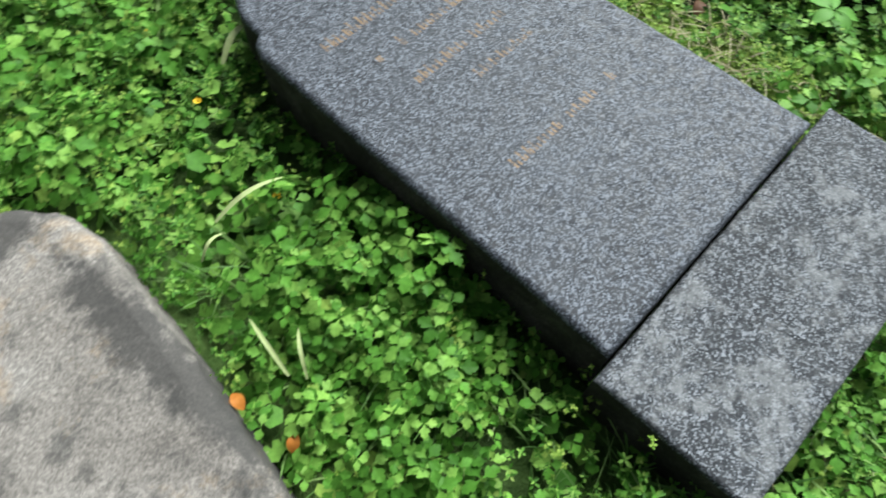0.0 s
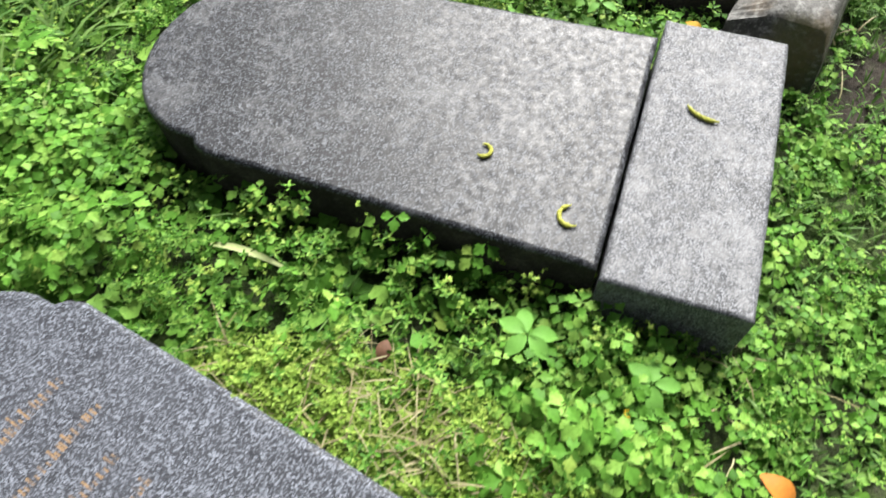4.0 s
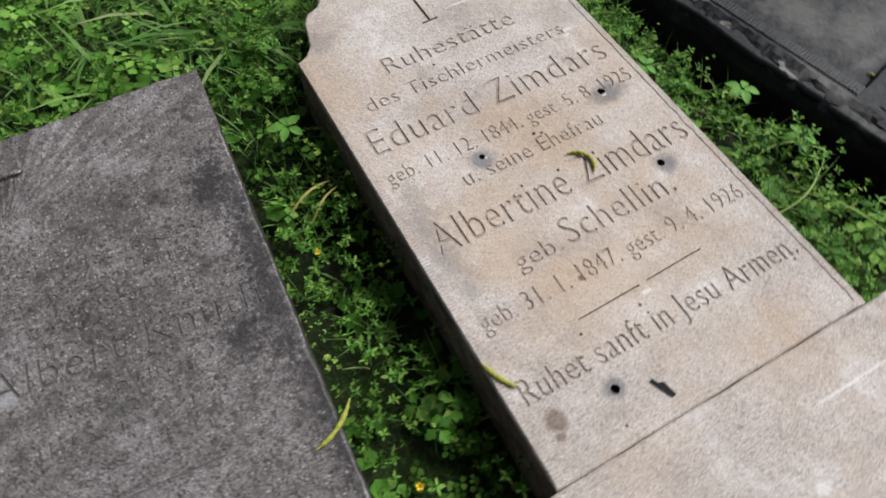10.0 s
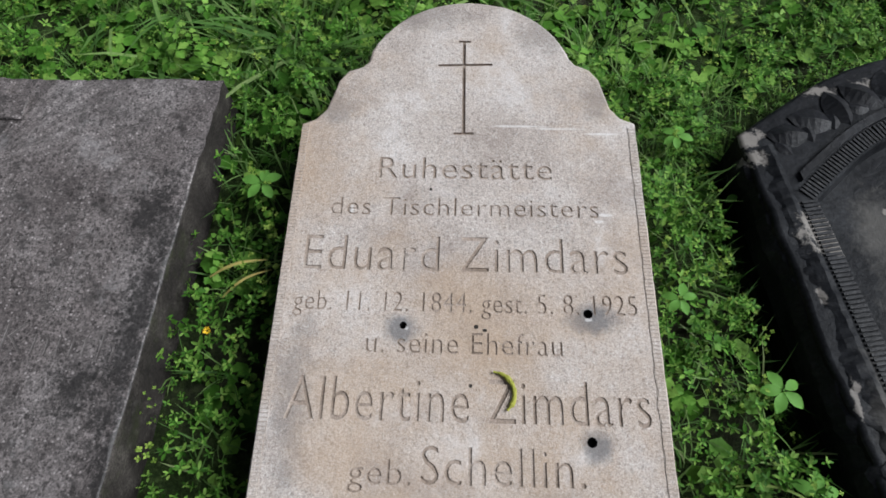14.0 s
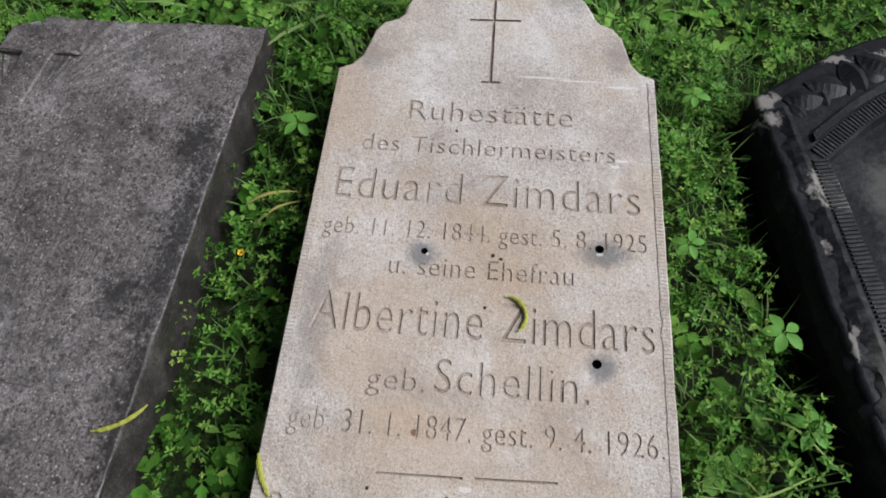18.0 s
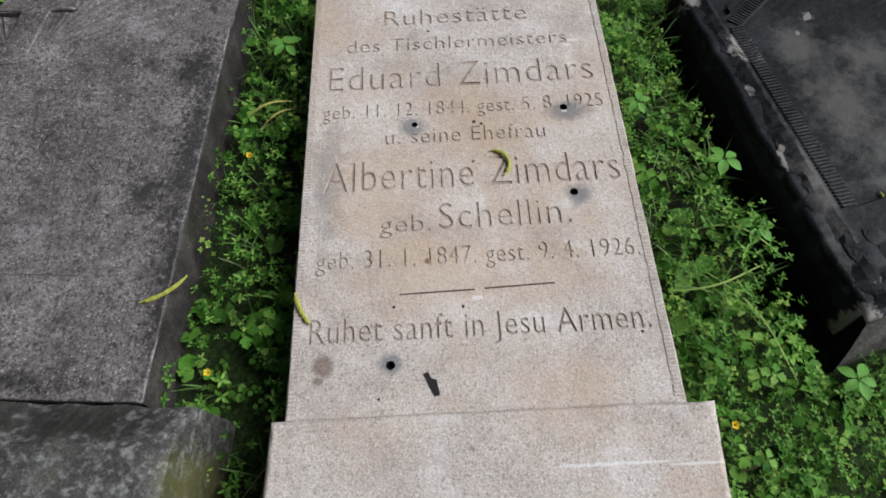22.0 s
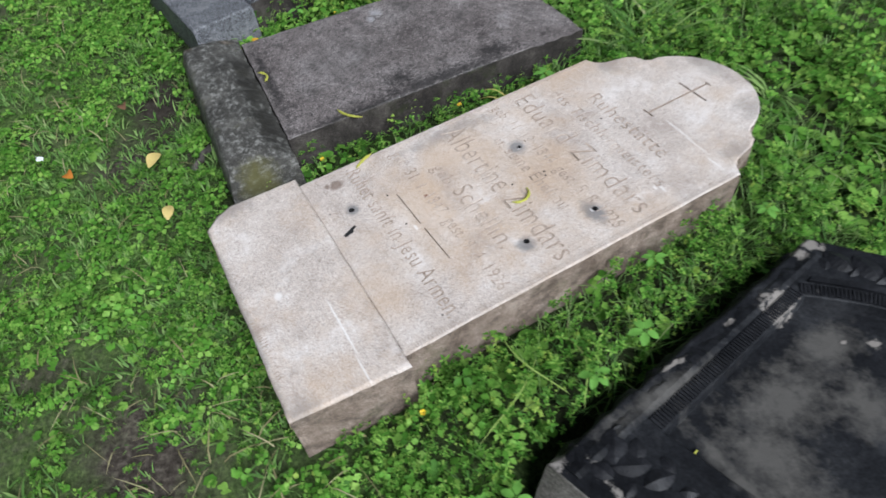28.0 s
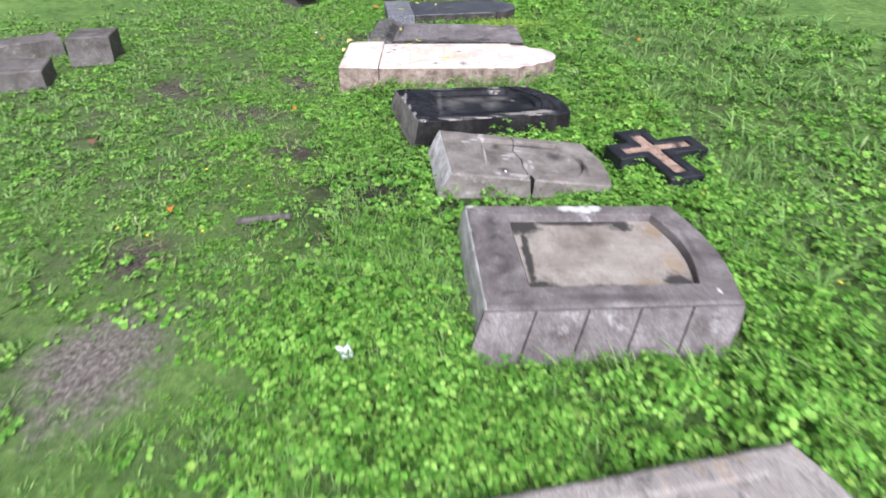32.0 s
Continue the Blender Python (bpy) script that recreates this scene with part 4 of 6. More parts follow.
    body = part("frame", splay_foot(tray(outer, inner, -0.09, h, 0.026, 0.009, 0.01, 0.022, 0.02, 41.0, side_mat=1), fa, fb, 0.045), (BLACK, side, FOOT_END), st)
    footprint(arched(at, 0, 1, -0.05, 1, 0.085))
    b = bmesh.new()
    rg = random.Random(5)
    for i in range(11):
        u = 0.08 + 0.84 * i / 10
        leaf_relief(b, at, u + rg.uniform(-0.02, 0.02), 0.12 + rg.uniform(-0.02, 0.02), rg.uniform(0.06, 0.095), rg.uniform(60, 150), h, rg.uniform(0.005, 0.010))
        leaf_relief(b, at, u - 0.03, 0.165 + rg.uniform(-0.015, 0.015), rg.uniform(0.035, 0.06), rg.uniform(0, 180), h, rg.uniform(0.004, 0.008))
        leaf_relief(b, at, u + 0.03, 0.065 + rg.uniform(-0.015, 0.015), rg.uniform(0.035, 0.06), rg.uniform(0, 180), h, rg.uniform(0.004, 0.008))
    part("leaf_band", b, SOOT, st, "band of carved leaves")
    ribs(at, h, [(0.116, 0.24), (0.116, 0.80)], 0.030, 0.0085, SOOT, st)
    ribs(at, h, [(0.866, 0.24), (0.866, 0.80)], 0.026, 0.0085, SOOT, st)
    ribs(at, h, [(0.862 - 0.742 * k / 16, 0.815 + 0.10 * math.sin(math.pi * k / 16)) for k in range(17)], 0.030, 0.0085, SOOT, st)
    b = bmesh.new()
    for i in range(9):
        k = (i + 0.5) / 9
        leaf_relief(b, at, 0.9 - 0.8 * k, 0.95 + 0.055 * math.sin(math.pi * k), rg.uniform(0.075, 0.105), 100 + 160 * (k - 0.5) + rg.uniform(-35, 35), h, rg.uniform(0.010, 0.018))
        leaf_relief(b, at, 0.87 - 0.8 * k, 0.925 + 0.055 * math.sin(math.pi * k), rg.uniform(0.03, 0.05), rg.uniform(0, 180), h, rg.uniform(0.005, 0.009))
    part("leaf_arch", b, SOOT, st, "arch of carved leaves")
    # broken, lumpy flank below the ribbed border
    b = bmesh.new()
    rows = []
    n = 110
    for i in range(n + 1):
        v = 0.02 + 0.93 * i / n
        row = []
        for j, (u, dz) in enumerate(((0.086, 0.002), (0.068, 0.007), (0.045, 0.003), (0.02, -0.002), (-0.004, -0.013), (-0.02, -0.035), (-0.012, -0.10), (0.05, -0.10))):
            c = at(u, v)
            lump = noise.noise(Vector((u * 14, v * 24, 3.0))) + 0.6 * noise.noise(Vector((u * 40, v * 60, 8.0)))
            k = (0.3, 0.7, 1.0, 1.2, 1.0, 0.8, 0.2, 0.0)[j]
            out = 0.012 * k * (noise.noise(Vector((v * 17, 5.0, j * 0.25))) + 0.6 * noise.noise(Vector((v * 48, 2.0, j * 0.3)))) if j > 2 else 0.0
            row.append(b.verts.new((c.x - out, c.y, h(c.x, c.y) + dz + 0.007 * k * lump)))
        rows.append(row)
    for r0, r1 in zip(rows, rows[1:]):
        for j in range(8):
            b.faces.new((r0[j], r0[(j + 1) % 8], r1[(j + 1) % 8], r1[j]))
    b.faces.new(list(reversed(rows[0])))
    b.faces.new(rows[-1])
    bmesh.ops.recalc_face_normals(b, faces=b.faces[:])
    part("broken_flank", b, BLACK, st, "broken sooty edge moulding with pale chips")
    # raised moulding along the arch
    b = bmesh.new()
    for i in range(24):
        k0, k1 = i / 24, (i + 1) / 24
        p = []
        for k in (k0, k1):
            for dv in (0.845, 0.865):
                c = at(0.86 - 0.74 * k, dv + 0.09 * math.sin(math.pi * k))
                p.append((c.x, c.y, h(c.x, c.y)))
        vs = [b.verts.new((x, y, z + 0.001)) for x, y, z in p] + [b.verts.new((x, y, z + 0.009)) for x, y, z in p]
        b.faces.new((vs[4], vs[5], vs[7], vs[6]))
        b.faces.new((vs[0], vs[4], vs[6], vs[2]))
        b.faces.new((vs[1], vs[3], vs[7], vs[5]))
    part("moulding", b, SOOT, st)


black_stone()


# cracked grey stone with sunk arched panel
def cracked_stone():
    fa, fb, tb, ta = (1.420, 0.420, 0.140), (1.996, 0.478, 0.14), (1.995, 1.290, 0.064), (1.445, 1.238, 0.06)
    at, h = quad(fa, fb, tb, ta), plane_of(fa, fb, tb)
    st = thing("gravestone", Matrix.Identity(4), "grey cast-stone gravestone with sunk panel, cracked across", "gravestone", ROW)
    outer = arched(at, 0, 1, 0, 1, 0.05)
    inner = arched(at, 0.11, 0.90, 0.27, 0.80, 0.11)
    side = stone("grey_stone_side", GREY, 260, 8.0, 0.85, [((0.05, 0.046, 0.04), 9.0, 0.5, 0.7, 0.6), ((0.45, 0.44, 0.42), 7.0, 0.58, 0.72, 0.6)], 0.9, 0.5)
    scar = places(at, [(0.42, 0.43, 0.02, 0.05), (0.62, 0.52, 0.06, 0.012), (0.4, 0.84, 0.02, 0.012), (0.84, 0.78, 0.015, 0.02), (0.08, 0.28, 0.045, 0.02), (0.93, 0.44, 0.04, 0.04), (0.5, 0.262, 0.16, 0.006), (0.9, 0.3, 0.05, 0.02), (0.13, 0.27, 0.022, 0.03), (0.19, 0.22, 0.02, 0.03), (0.26, 0.16, 0.02, 0.03), (0.28, 0.51, 0.016, 0.03), (0.38, 0.46, 0.016, 0.03), (0.5, 0.40, 0.016, 0.03), (0.52, 0.56, 0.035, 0.016), (0.64, 0.555, 0.035, 0.016), (0.93, 0.42, 0.03, 0.05)])
    soot = places(at, [(0.36, 0.75, 0.07, 0.055), (0.76, 0.36, 0.045, 0.035), (0.22, 0.37, 0.05, 0.03), (0.15, 0.6, 0.02, 0.15), (0.6, 0.9, 0.12, 0.02)])
    drip = places(at, [(0.78, 0.365, 0.016, 0.006)])
    mat = stone("grey_cast_stone", GREY, 260, 6.0, 0.8, [((0.06, 0.056, 0.05), 5.0, 0.54, 0.72, 0.65), ((0.38, 0.37, 0.34), 9.0, 0.62, 0.76, 0.5), ((0.05, 0.047, 0.043), 40.0, 0.6, 0.72, 0.5)], 0.9, 0.45,
                [((0.032, 0.03, 0.029), 0.85, 0.9, soot, 2.4, 30), ((0.38, 0.37, 0.35), 0.6, 0.7, scar, 2.6, 40), ((0.75, 0.75, 0.75), 0.9, 0.3, drip)])
    body = part("frame", splay_foot(tray(outer, inner, -0.01, h, 0.022, 0.012, 0.010, 0.025, 0.02, 51.0, side_mat=1), fa, fb, 0.07), (mat, side, PALE_END), st)
    bpy.context.view_layer.update()
    footprint(arched(at, 0, 1, -0.085, 1, 0.05))
    # the crack: a jagged wedge right across
    b = bmesh.new()
    path = []
    n = 16
    for i in range(n + 1):
        u = -0.06 + 1.12 * i / n
        v = 0.49 + 0.01 * u + 0.03 * noise.noise(Vector((u * 5, 1, 0))) + 0.012 * noise.noise(Vector((u * 17, 4, 0)))
        path.append(at(u, v))
    lo, hi0, hi1 = [], [], []
    for i, p in enumerate(path):
        w = 0.003 + 0.007 * abs(noise.noise(Vector((i * 0.7, 9, 0)))) + (0.010 * (i - 12) / 4 if i > 12 else 0)
        lo.append(b.verts.new((p.x, p.y, -0.06)))
        hi0.append(b.verts.new((p.x - 0.001, p.y - w, 0.16)))
        hi1.append(b.verts.new((p.x + 0.001, p.y + w, 0.16)))
    for i in range(n):
        b.faces.new((lo[i], lo[i + 1], hi0[i + 1], hi0[i]))
        b.faces.new((lo[i], hi1[i], hi1[i + 1], lo[i + 1]))
        b.faces.new((hi0[i], hi0[i + 1], hi1[i + 1], hi1[i]))
    b.faces.new((lo[0], hi0[0], hi1[0]))
    b.faces.new((lo[-1], hi1[-1], hi0[-1]))
    cut = new("crack", mesh_of("crack", b, CRACK))
    carve(body, [cut])
    # the two broken pieces
    y_mid = at(0.5, 0.49).y
    for name, upper in (("lower_piece", False), ("upper_piece", True)):
        b = bmesh.new()
        b.from_mesh(body.data)
        b.verts.ensure_lookup_table()
        seen, drop = set(), []
        for v in b.verts:
            if v.index in seen:
                continue
            island, todo = [], [v]
            seen.add(v.index)
            while todo:
                w = todo.pop()
                island.append(w)
                for e in w.link_edges:
                    o = e.other_vert(w)
                    if o.index not in seen:
                        seen.add(o.index)
                        todo.append(o)
            if (sum(w.co.y for w in island) / len(island) > y_mid) != upper:
                drop += island
        bmesh.ops.delete(b, geom=drop, context="VERTS")
        part(name, b, list(body.data.materials), st, "piece with the arched end" if upper else "piece with the sloping foot")
    bpy.data.objects.remove(body)


cracked_stone()


# grey-brown framed stone with battered, notched sides and an ochre plate
def plate_stone():
    fa, fb, tb, ta = (2.355, 0.526, 0.16), (3.128, 0.570, 0.158), (3.085, 1.505, 0.148), (2.345, 1.452, 0.142)
    at, h = quad(fa, fb, tb, ta), plane_of(fa, fb, tb)
    st = thing("gravestone", Matrix.Identity(4), "grey-brown cast-stone frame with ochre-stained sunk plate", "gravestone", ROW)
    outer = arched(at, 0, 1, 0, 1, 0.06)
    inner = arched(at, 0.125, 0.835, 0.19, 0.875, 0.05)
    side = stone("grey_brown_side", UMBER, 240, 8.0, 0.85, [((0.04, 0.036, 0.034), 9.0, 0.52, 0.72, 0.65), ((0.42, 0.41, 0.40), 6.0, 0.56, 0.72, 0.6)], 0.9, 0.5)
    paint = places(at, [(0.055, 0.50, 0.035, 0.06), (0.075, 0.57, 0.045, 0.05), (0.05, 0.62, 0.04, 0.035), (0.0, 0.02, 0.04, 0.05), (0.09, -0.02, 0.08, 0.02), (0.3, -0.01, 0.05, 0.012), (0.9, 0.93, 0.02, 0.01)])
    dark = places(at, [(0.3, 0.1, 0.2, 0.03), (0.7, 0.12, 0.15, 0.04), (0.93, 0.5, 0.03, 0.3), (0.5, 0.95, 0.2, 0.02)])
    mat = stone("grey_brown_cast_stone", UMBER, 240, 6.0, 0.8, [((0.045, 0.04, 0.038), 6.0, 0.52, 0.72, 0.7), ((0.34, 0.33, 0.32), 11.0, 0.64, 0.78, 0.5), ((0.04, 0.036, 0.034), 40.0, 0.6, 0.72, 0.5)], 0.9, 0.45,
                [((0.05, 0.045, 0.043), 0.6, 0.9, dark), ((0.5, 0.5, 0.5), 0.8, 0.5, paint, 2.6, 38)])
    mould = places(at, [(0.17, 0.25, 0.11, 0.10), (0.80, 0.25, 0.08, 0.09), (0.76, 0.82, 0.08, 0.07), (0.15, 0.5, 0.03, 0.25), (0.18, 0.72, 0.06, 0.06), (0.5, 0.235, 0.3, 0.02), (0.8, 0.5, 0.03, 0.2)])
    ochre = places(at, [(0.25, 0.85, 0.09, 0.06), (0.6, 0.85, 0.12, 0.06), (0.78, 0.7, 0.05, 0.1)])
    PLATE = stone("ochre_stained_plate", ((0.14, 0.12, 0.10), (0.23, 0.205, 0.175), (0.32, 0.29, 0.255)), 300, 4.0, 0.75,
                  [((0.05, 0.046, 0.04), 6.5, 0.58, 0.72, 0.7)], 0.6, 0.4, [((0.2, 0.12, 0.05), 0.5, 0.9, ochre, 2.0, 18), ((0.022, 0.021, 0.02), 0.92, 0.5, mould, 2.0, 26)])
    body = part("frame", splay_foot(tray(outer, inner, -0.01, h, 0.036, 0.022, 0.010, 0.03, 0.03, 61.0, batter=0.0, side_mat=1), fa, fb, 0.03), (mat, side, PALE_END), st)
    b = bmesh.new()
    for u, v, size, turn in ((0.10, 0.11, 0.11, 60), (0.24, 0.10, 0.10, 25), (0.40, 0.105, 0.10, -15), (0.58, 0.10, 0.10, 20), (0.74, 0.105, 0.10, -30), (0.90, 0.11, 0.11, 120)):
        leaf_relief(b, at, u, v, size, turn, h, 0.007)
    part("leaf_band", b, mat, st, "worn band of carved leaves")
    footprint(arched(at, -0.03, 1.16, -0.03, 1, 0.06))
    b = bmesh.new()
    ring = [b.verts.new((x, y, h(x, y) - 0.033)) for x, y in arched(at, 0.14, 0.82, 0.205, 0.865, 0.045)]
    grid_fill(b, ring)
    low = [b.verts.new((v.co.x, v.co.y, v.co.z - 0.008)) for v in ring]
    n = len(ring)
    for i in range(n):
        b.faces.new((ring[i], low[i], low[(i + 1) % n], ring[(i + 1) % n]))
    part("plate", b, PLATE, st, "sunk ochre plate with black mould in its corners")
    # sloping side of separate rough blocks
    for i in range(5):
        v0, v1 = -0.005 + 0.2 * i, 0.186 + 0.2 * i
        b = bmesh.new()
        prof = [(0.985, 0.0, 0.012), (1.015, 0.0, 0.004), (1.15, None, -0.01), (0.98, None, -0.01)]
        ends = []
        for j in range(5):
            v = v0 + (v1 - v0) * j / 4
            row = []
            for k, (u, dz, z) in enumerate(prof):
                vv = v - (0.085 if u > 1.1 else 0.0)
                c = at(u, vv)
                w = noise.noise(Vector((c.x * 20, c.y * 20, k))) * 0.006
                zz = h(c.x, c.y) - z if dz is not None else z
                row.append(b.verts.new((c.x + w, c.y, zz + w * 0.5)))
            ends.append(row)
        for r0, r1 in zip(ends, ends[1:]):
            for k in range(4):
                b.faces.new((r0[k], r1[k], r1[(k + 1) % 4], r0[(k + 1) % 4]))
        b.faces.new(ends[0])
        b.faces.new(list(reversed(ends[-1])))
        part("side_block", b, side, st, "rough sloping side block")


plate_stone()


# the last slab of the row
def last_slab():
    fa, fb, tb, ta = (3.885, 0.46, 0.14), (4.465, 0.56, 0.14), (4.33, 1.50, 0.13), (3.69, 1.385, 0.13)
    at, h = quad(fa, fb, tb, ta), plane_of(fa, fb, tb)
    st = thing("gravestone", Matrix.Identity(4), "pale worn stone slab with a shallow raised rim", "gravestone", ROW)
    outer = arched(at, 0, 1, 0, 1, 0.06)
    part("stele", tray(outer, arched(at, 0.12, 0.88, 0.12, 0.87, 0.05), -0.01, h, 0.008, 0.02, 0.02, 0.03, 0.02, 71.0), OLDSTONE, st)
    footprint(outer)
    b = bmesh.new()
    ring = [b.verts.new((x, y, h(x, y) - 0.0065)) for x, y in arched(at, 0.15, 0.85, 0.15, 0.85, 0.045)]
    low = [b.verts.new((v.co.x, v.co.y, v.co.z - 0.006)) for v in ring]
    for i in range(len(ring)):
        b.faces.new((ring[i], low[i], low[(i + 1) % len(ring)], ring[(i + 1) % len(ring)]))
    grid_fill(b, ring)
    part("panel", b, OLDSTONE, st, "smooth sunk panel")


last_slab()


# iron cross lying beside the row
def iron_cross():
    m = pose(1.604, 1.613, 0, 0, 1.5, 15)
    st = thing("grave_cross", m, "black cast-iron grave cross with brown inlay, lying flat", "cross")
    w, ox = 0.088, -0.04
    a, c, up, dn = -0.285, 0.33, 0.305, -0.235

    def shape(w, g, flare):
        f = flare
        return [(a + g, -w - f), (ox - w, -w), (ox - w - f * 0.5, dn + g), (ox + w + f * 0.5, dn + g), (ox + w, -w), (c - g, -w - f), (c - g, w + f), (ox + w, w), (ox + w + f * 0.5, up - g),
                (ox - w - f * 0.5, up - g), (ox - w, w), (a + g, w + f)]

    outer, inner = shape(w, 0.0, 0.012), shape(0.042, 0.06, 0.0)
    part("frame", tray(outer, inner, -0.01, 0.088, 0.012, 0.008, 0.006, 0.03, 0.012, 81.0), IRON, st)
    b = bmesh.new()
    grid_fill(b, [b.verts.new((x, y, 0.088 - 0.0112)) for x, y in jagged(shape(0.037, 0.068, 0.0), 0.005, 2.0, 0.02)])
    part("inlay", b, RUST, st, "brown inlay")
    footprint(outer, m)


iron_cross()


# blocks lying apart
BLOCK = stone("weathered_block_stone", ((0.05, 0.045, 0.04), (0.10, 0.09, 0.082), (0.165, 0.152, 0.14)), 240, 6.0, 0.85, [((0.05, 0.046, 0.042), 5.0, 0.52, 0.7, 0.7), ((0.36, 0.35, 0.33), 12.0, 0.6, 0.72, 0.5)], 0.9, 0.45)
def block(m, sx, sy, sz, mat, label, seed):
    o = [(-sx / 2, -sy / 2), (sx / 2, -sy / 2), (sx / 2, sy / 2), (-sx / 2, sy / 2)]
    st = single("stone_block", slab(o, -0.004, sz, 0.015, 0.04, 0.004, 0.03, seed), mat, m, label, "stone block", "loose stone blocks")
    footprint(o, m)
    return st


block(pose(0.19, -2.685, 0, 0, 3, 12), 0.29, 0.50, 0.155, (BLOCK,), "dark-sided weathered stone block on the lawn", 91.0)
block(pose(-0.48, -2.365, 0, 0, -3, 12), 0.38, 0.32, 0.22, (BLOCK,), "grey weathered stone block on the lawn", 92.0)
block(pose(-0.56, -2.98, 0, 0, 0, 37), 0.25, 0.52, 0.15, (BLOCK,), "long low grey stone on the lawn", 93.0)


block(pose(-2.56, -1.04, 0.10, 0, 0, 38), 0.34, 0.26, 0.10, (PALE_END,), "pale whitish stone slab lying on a darker block", 94.0)
block(pose(-2.66, -1.10, 0, 0, 0, 38), 0.34, 0.24, 0.10, (BLOCK,), "dark weathered stone block under a pale slab", 95.0)
block(pose(-3.02, -1.30, 0, 0, 0, 20), 0.40, 0.42, 0.20, (BLOCK,), "grey-brown weathered stone block on the lawn", 96.0)


# ---- small fallen things ----
def catkin(x, y, z, turn, length, bend, mat=None):
    b = bmesh.new()
    n = 14
    rings = []
    rg = random.Random(int(x * 1000 + y * 77))
    ang = 0.0
    px, py = 0.0, 0.0
    for i in range(n + 1):
        k = i / n
        ang = bend * (k - 0.25) * 1.6
        r = 0.0042 * (1.0 if 0.08 < k < 0.92 else 0.45) * rg.uniform(0.75, 1.15)
        ring = []
        for j in range(6):
            t = j * math.tau / 6 + (i % 2) * 0.5
            ring.append(b.verts.new((px - math.sin(ang) * math.cos(t) * r, py + math.cos(ang) * math.cos(t) * r, 0.0042 + math.sin(t) * r)))
        rings.append(ring)
        px += math.cos(ang) * length / n
        py += math.sin(ang) * length / n
    for r0, r1 in zip(rings, rings[1:]):
        for j in range(6):
            b.faces.new((r0[j], r1[j], r1[(j + 1) % 6], r0[(j + 1) % 6]))
    b.faces.new(rings[0])
    b.faces.new(list(reversed(rings[-1])))
    single("catkin", b, CATKIN, pose(x, y, z, 0, 0, turn), "yellow-green catkin fallen on the stone", "catkin", "fallen catkins")


for row in ((-1.835, 0.425, 0.146, -50, 0.06, 2.6), (-1.907, 0.206, 0.146, 75, 0.075, -2.2), (-1.57, 0.112, 0.154, -120, 0.07, 0.7),
            (-0.958, 0.094, 0.124, 30, 0.075, -1.4), (-0.609, 0.24, 0.124, 22, 0.097, 0.5), (0.069, 0.452, 0.162, 80, 0.082, 1.5),
            (-0.317, 0.225, 0.162, -70, 0.068, 0.3), (0.762, 0.371, 0.104, 10, 0.07, 1.6)):
    catkin(*row)


def fallen_leaf(x, y, z, turn, size, mat, label, tilt=12):
    b = bmesh.new()
    n = 7
    mid, le, ri = [], [], []
    for i in range(n + 1):
        k = i / n
        w = size * 0.34 * math.sin(math.pi * min(1, k * 0.95 + 0.02)) ** 0.75
        z0 = 0.012 * size / 0.06 * math.sin(math.pi * k)
        mid.append(b.verts.new((size * (k - 0.5), 0, z0)))
        le.append(b.verts.new((size * (k - 0.5), w, z0 + w * 0.35)))
        ri.append(b.verts.new((size * (k - 0.5), -w, z0 + w * 0.3)))
    for i in range(n):
        b.faces.new((le[i], mid[i], mid[i + 1], le[i + 1])).smooth = True
        b.faces.new((mid[i], ri[i], ri[i + 1], mid[i + 1])).smooth = True
    single("fallen_leaf", b, mat, pose(x, y, z, tilt, -tilt, turn), label, "leaf", "fallen leaves")


for x, y, t, s, mat, lab in ((-2.162, -0.217, 60, 0.065, ORANGE, "orange fallen leaf on clover"), (-2.629, -0.194, 60, 0.042, PALELEAF, "yellow fallen leaf on clover"),
                             (-1.246, 0.167, 70, 0.055, YELLOWLEAF, "yellow-orange fallen leaf between stones"), (-0.83, -0.335, 120, 0.06, PALELEAF, "pale yellow fallen leaf on the lawn"),
                             (-0.57, -0.355, 150, 0.05, PALELEAF, "pale yellow fallen leaf on the lawn"), (-2.218, 0.422, 10, 0.04, BROWNLEAF, "brown fallen leaf on clover"),
                             (-2.52, -0.186, 40, 0.06, BROWNLEAF, "brown fallen leaf on clover"), (-3.315, 0.455, 30, 0.028, ORANGE, "orange fallen leaf on clover"), (-3.325, 0.56, 80, 0.03, ORANGE, "orange fallen leaf on clover"),
                             (-1.177, -0.358, 0, 0.05, BROWNLEAF, "brown fallen leaf on the lawn"), (-0.919, -0.591, 20, 0.05, ORANGE, "orange fallen leaf on the lawn"),
                             (2.194, -0.854, 10, 0.06, ORANGE, "orange fallen leaf on the lawn"), (2.126, 1.70, 70, 0.07, YELLOWLEAF, "yellow-orange fallen leaf on clover"),
                             (0.83, -0.52, 40, 0.05, ORANGE, "orange-brown fallen leaf on the lawn"), (1.37, -1.573, 10, 0.10, BROWNLEAF, "brown fallen leaf on the lawn"), (-0.836, 2.176, 20, 0.06, ORANGE, "orange fallen leaf on the lawn")):
    fallen_leaf(x, y, ground_z(x, y) + 0.055, t, s, mat, lab)


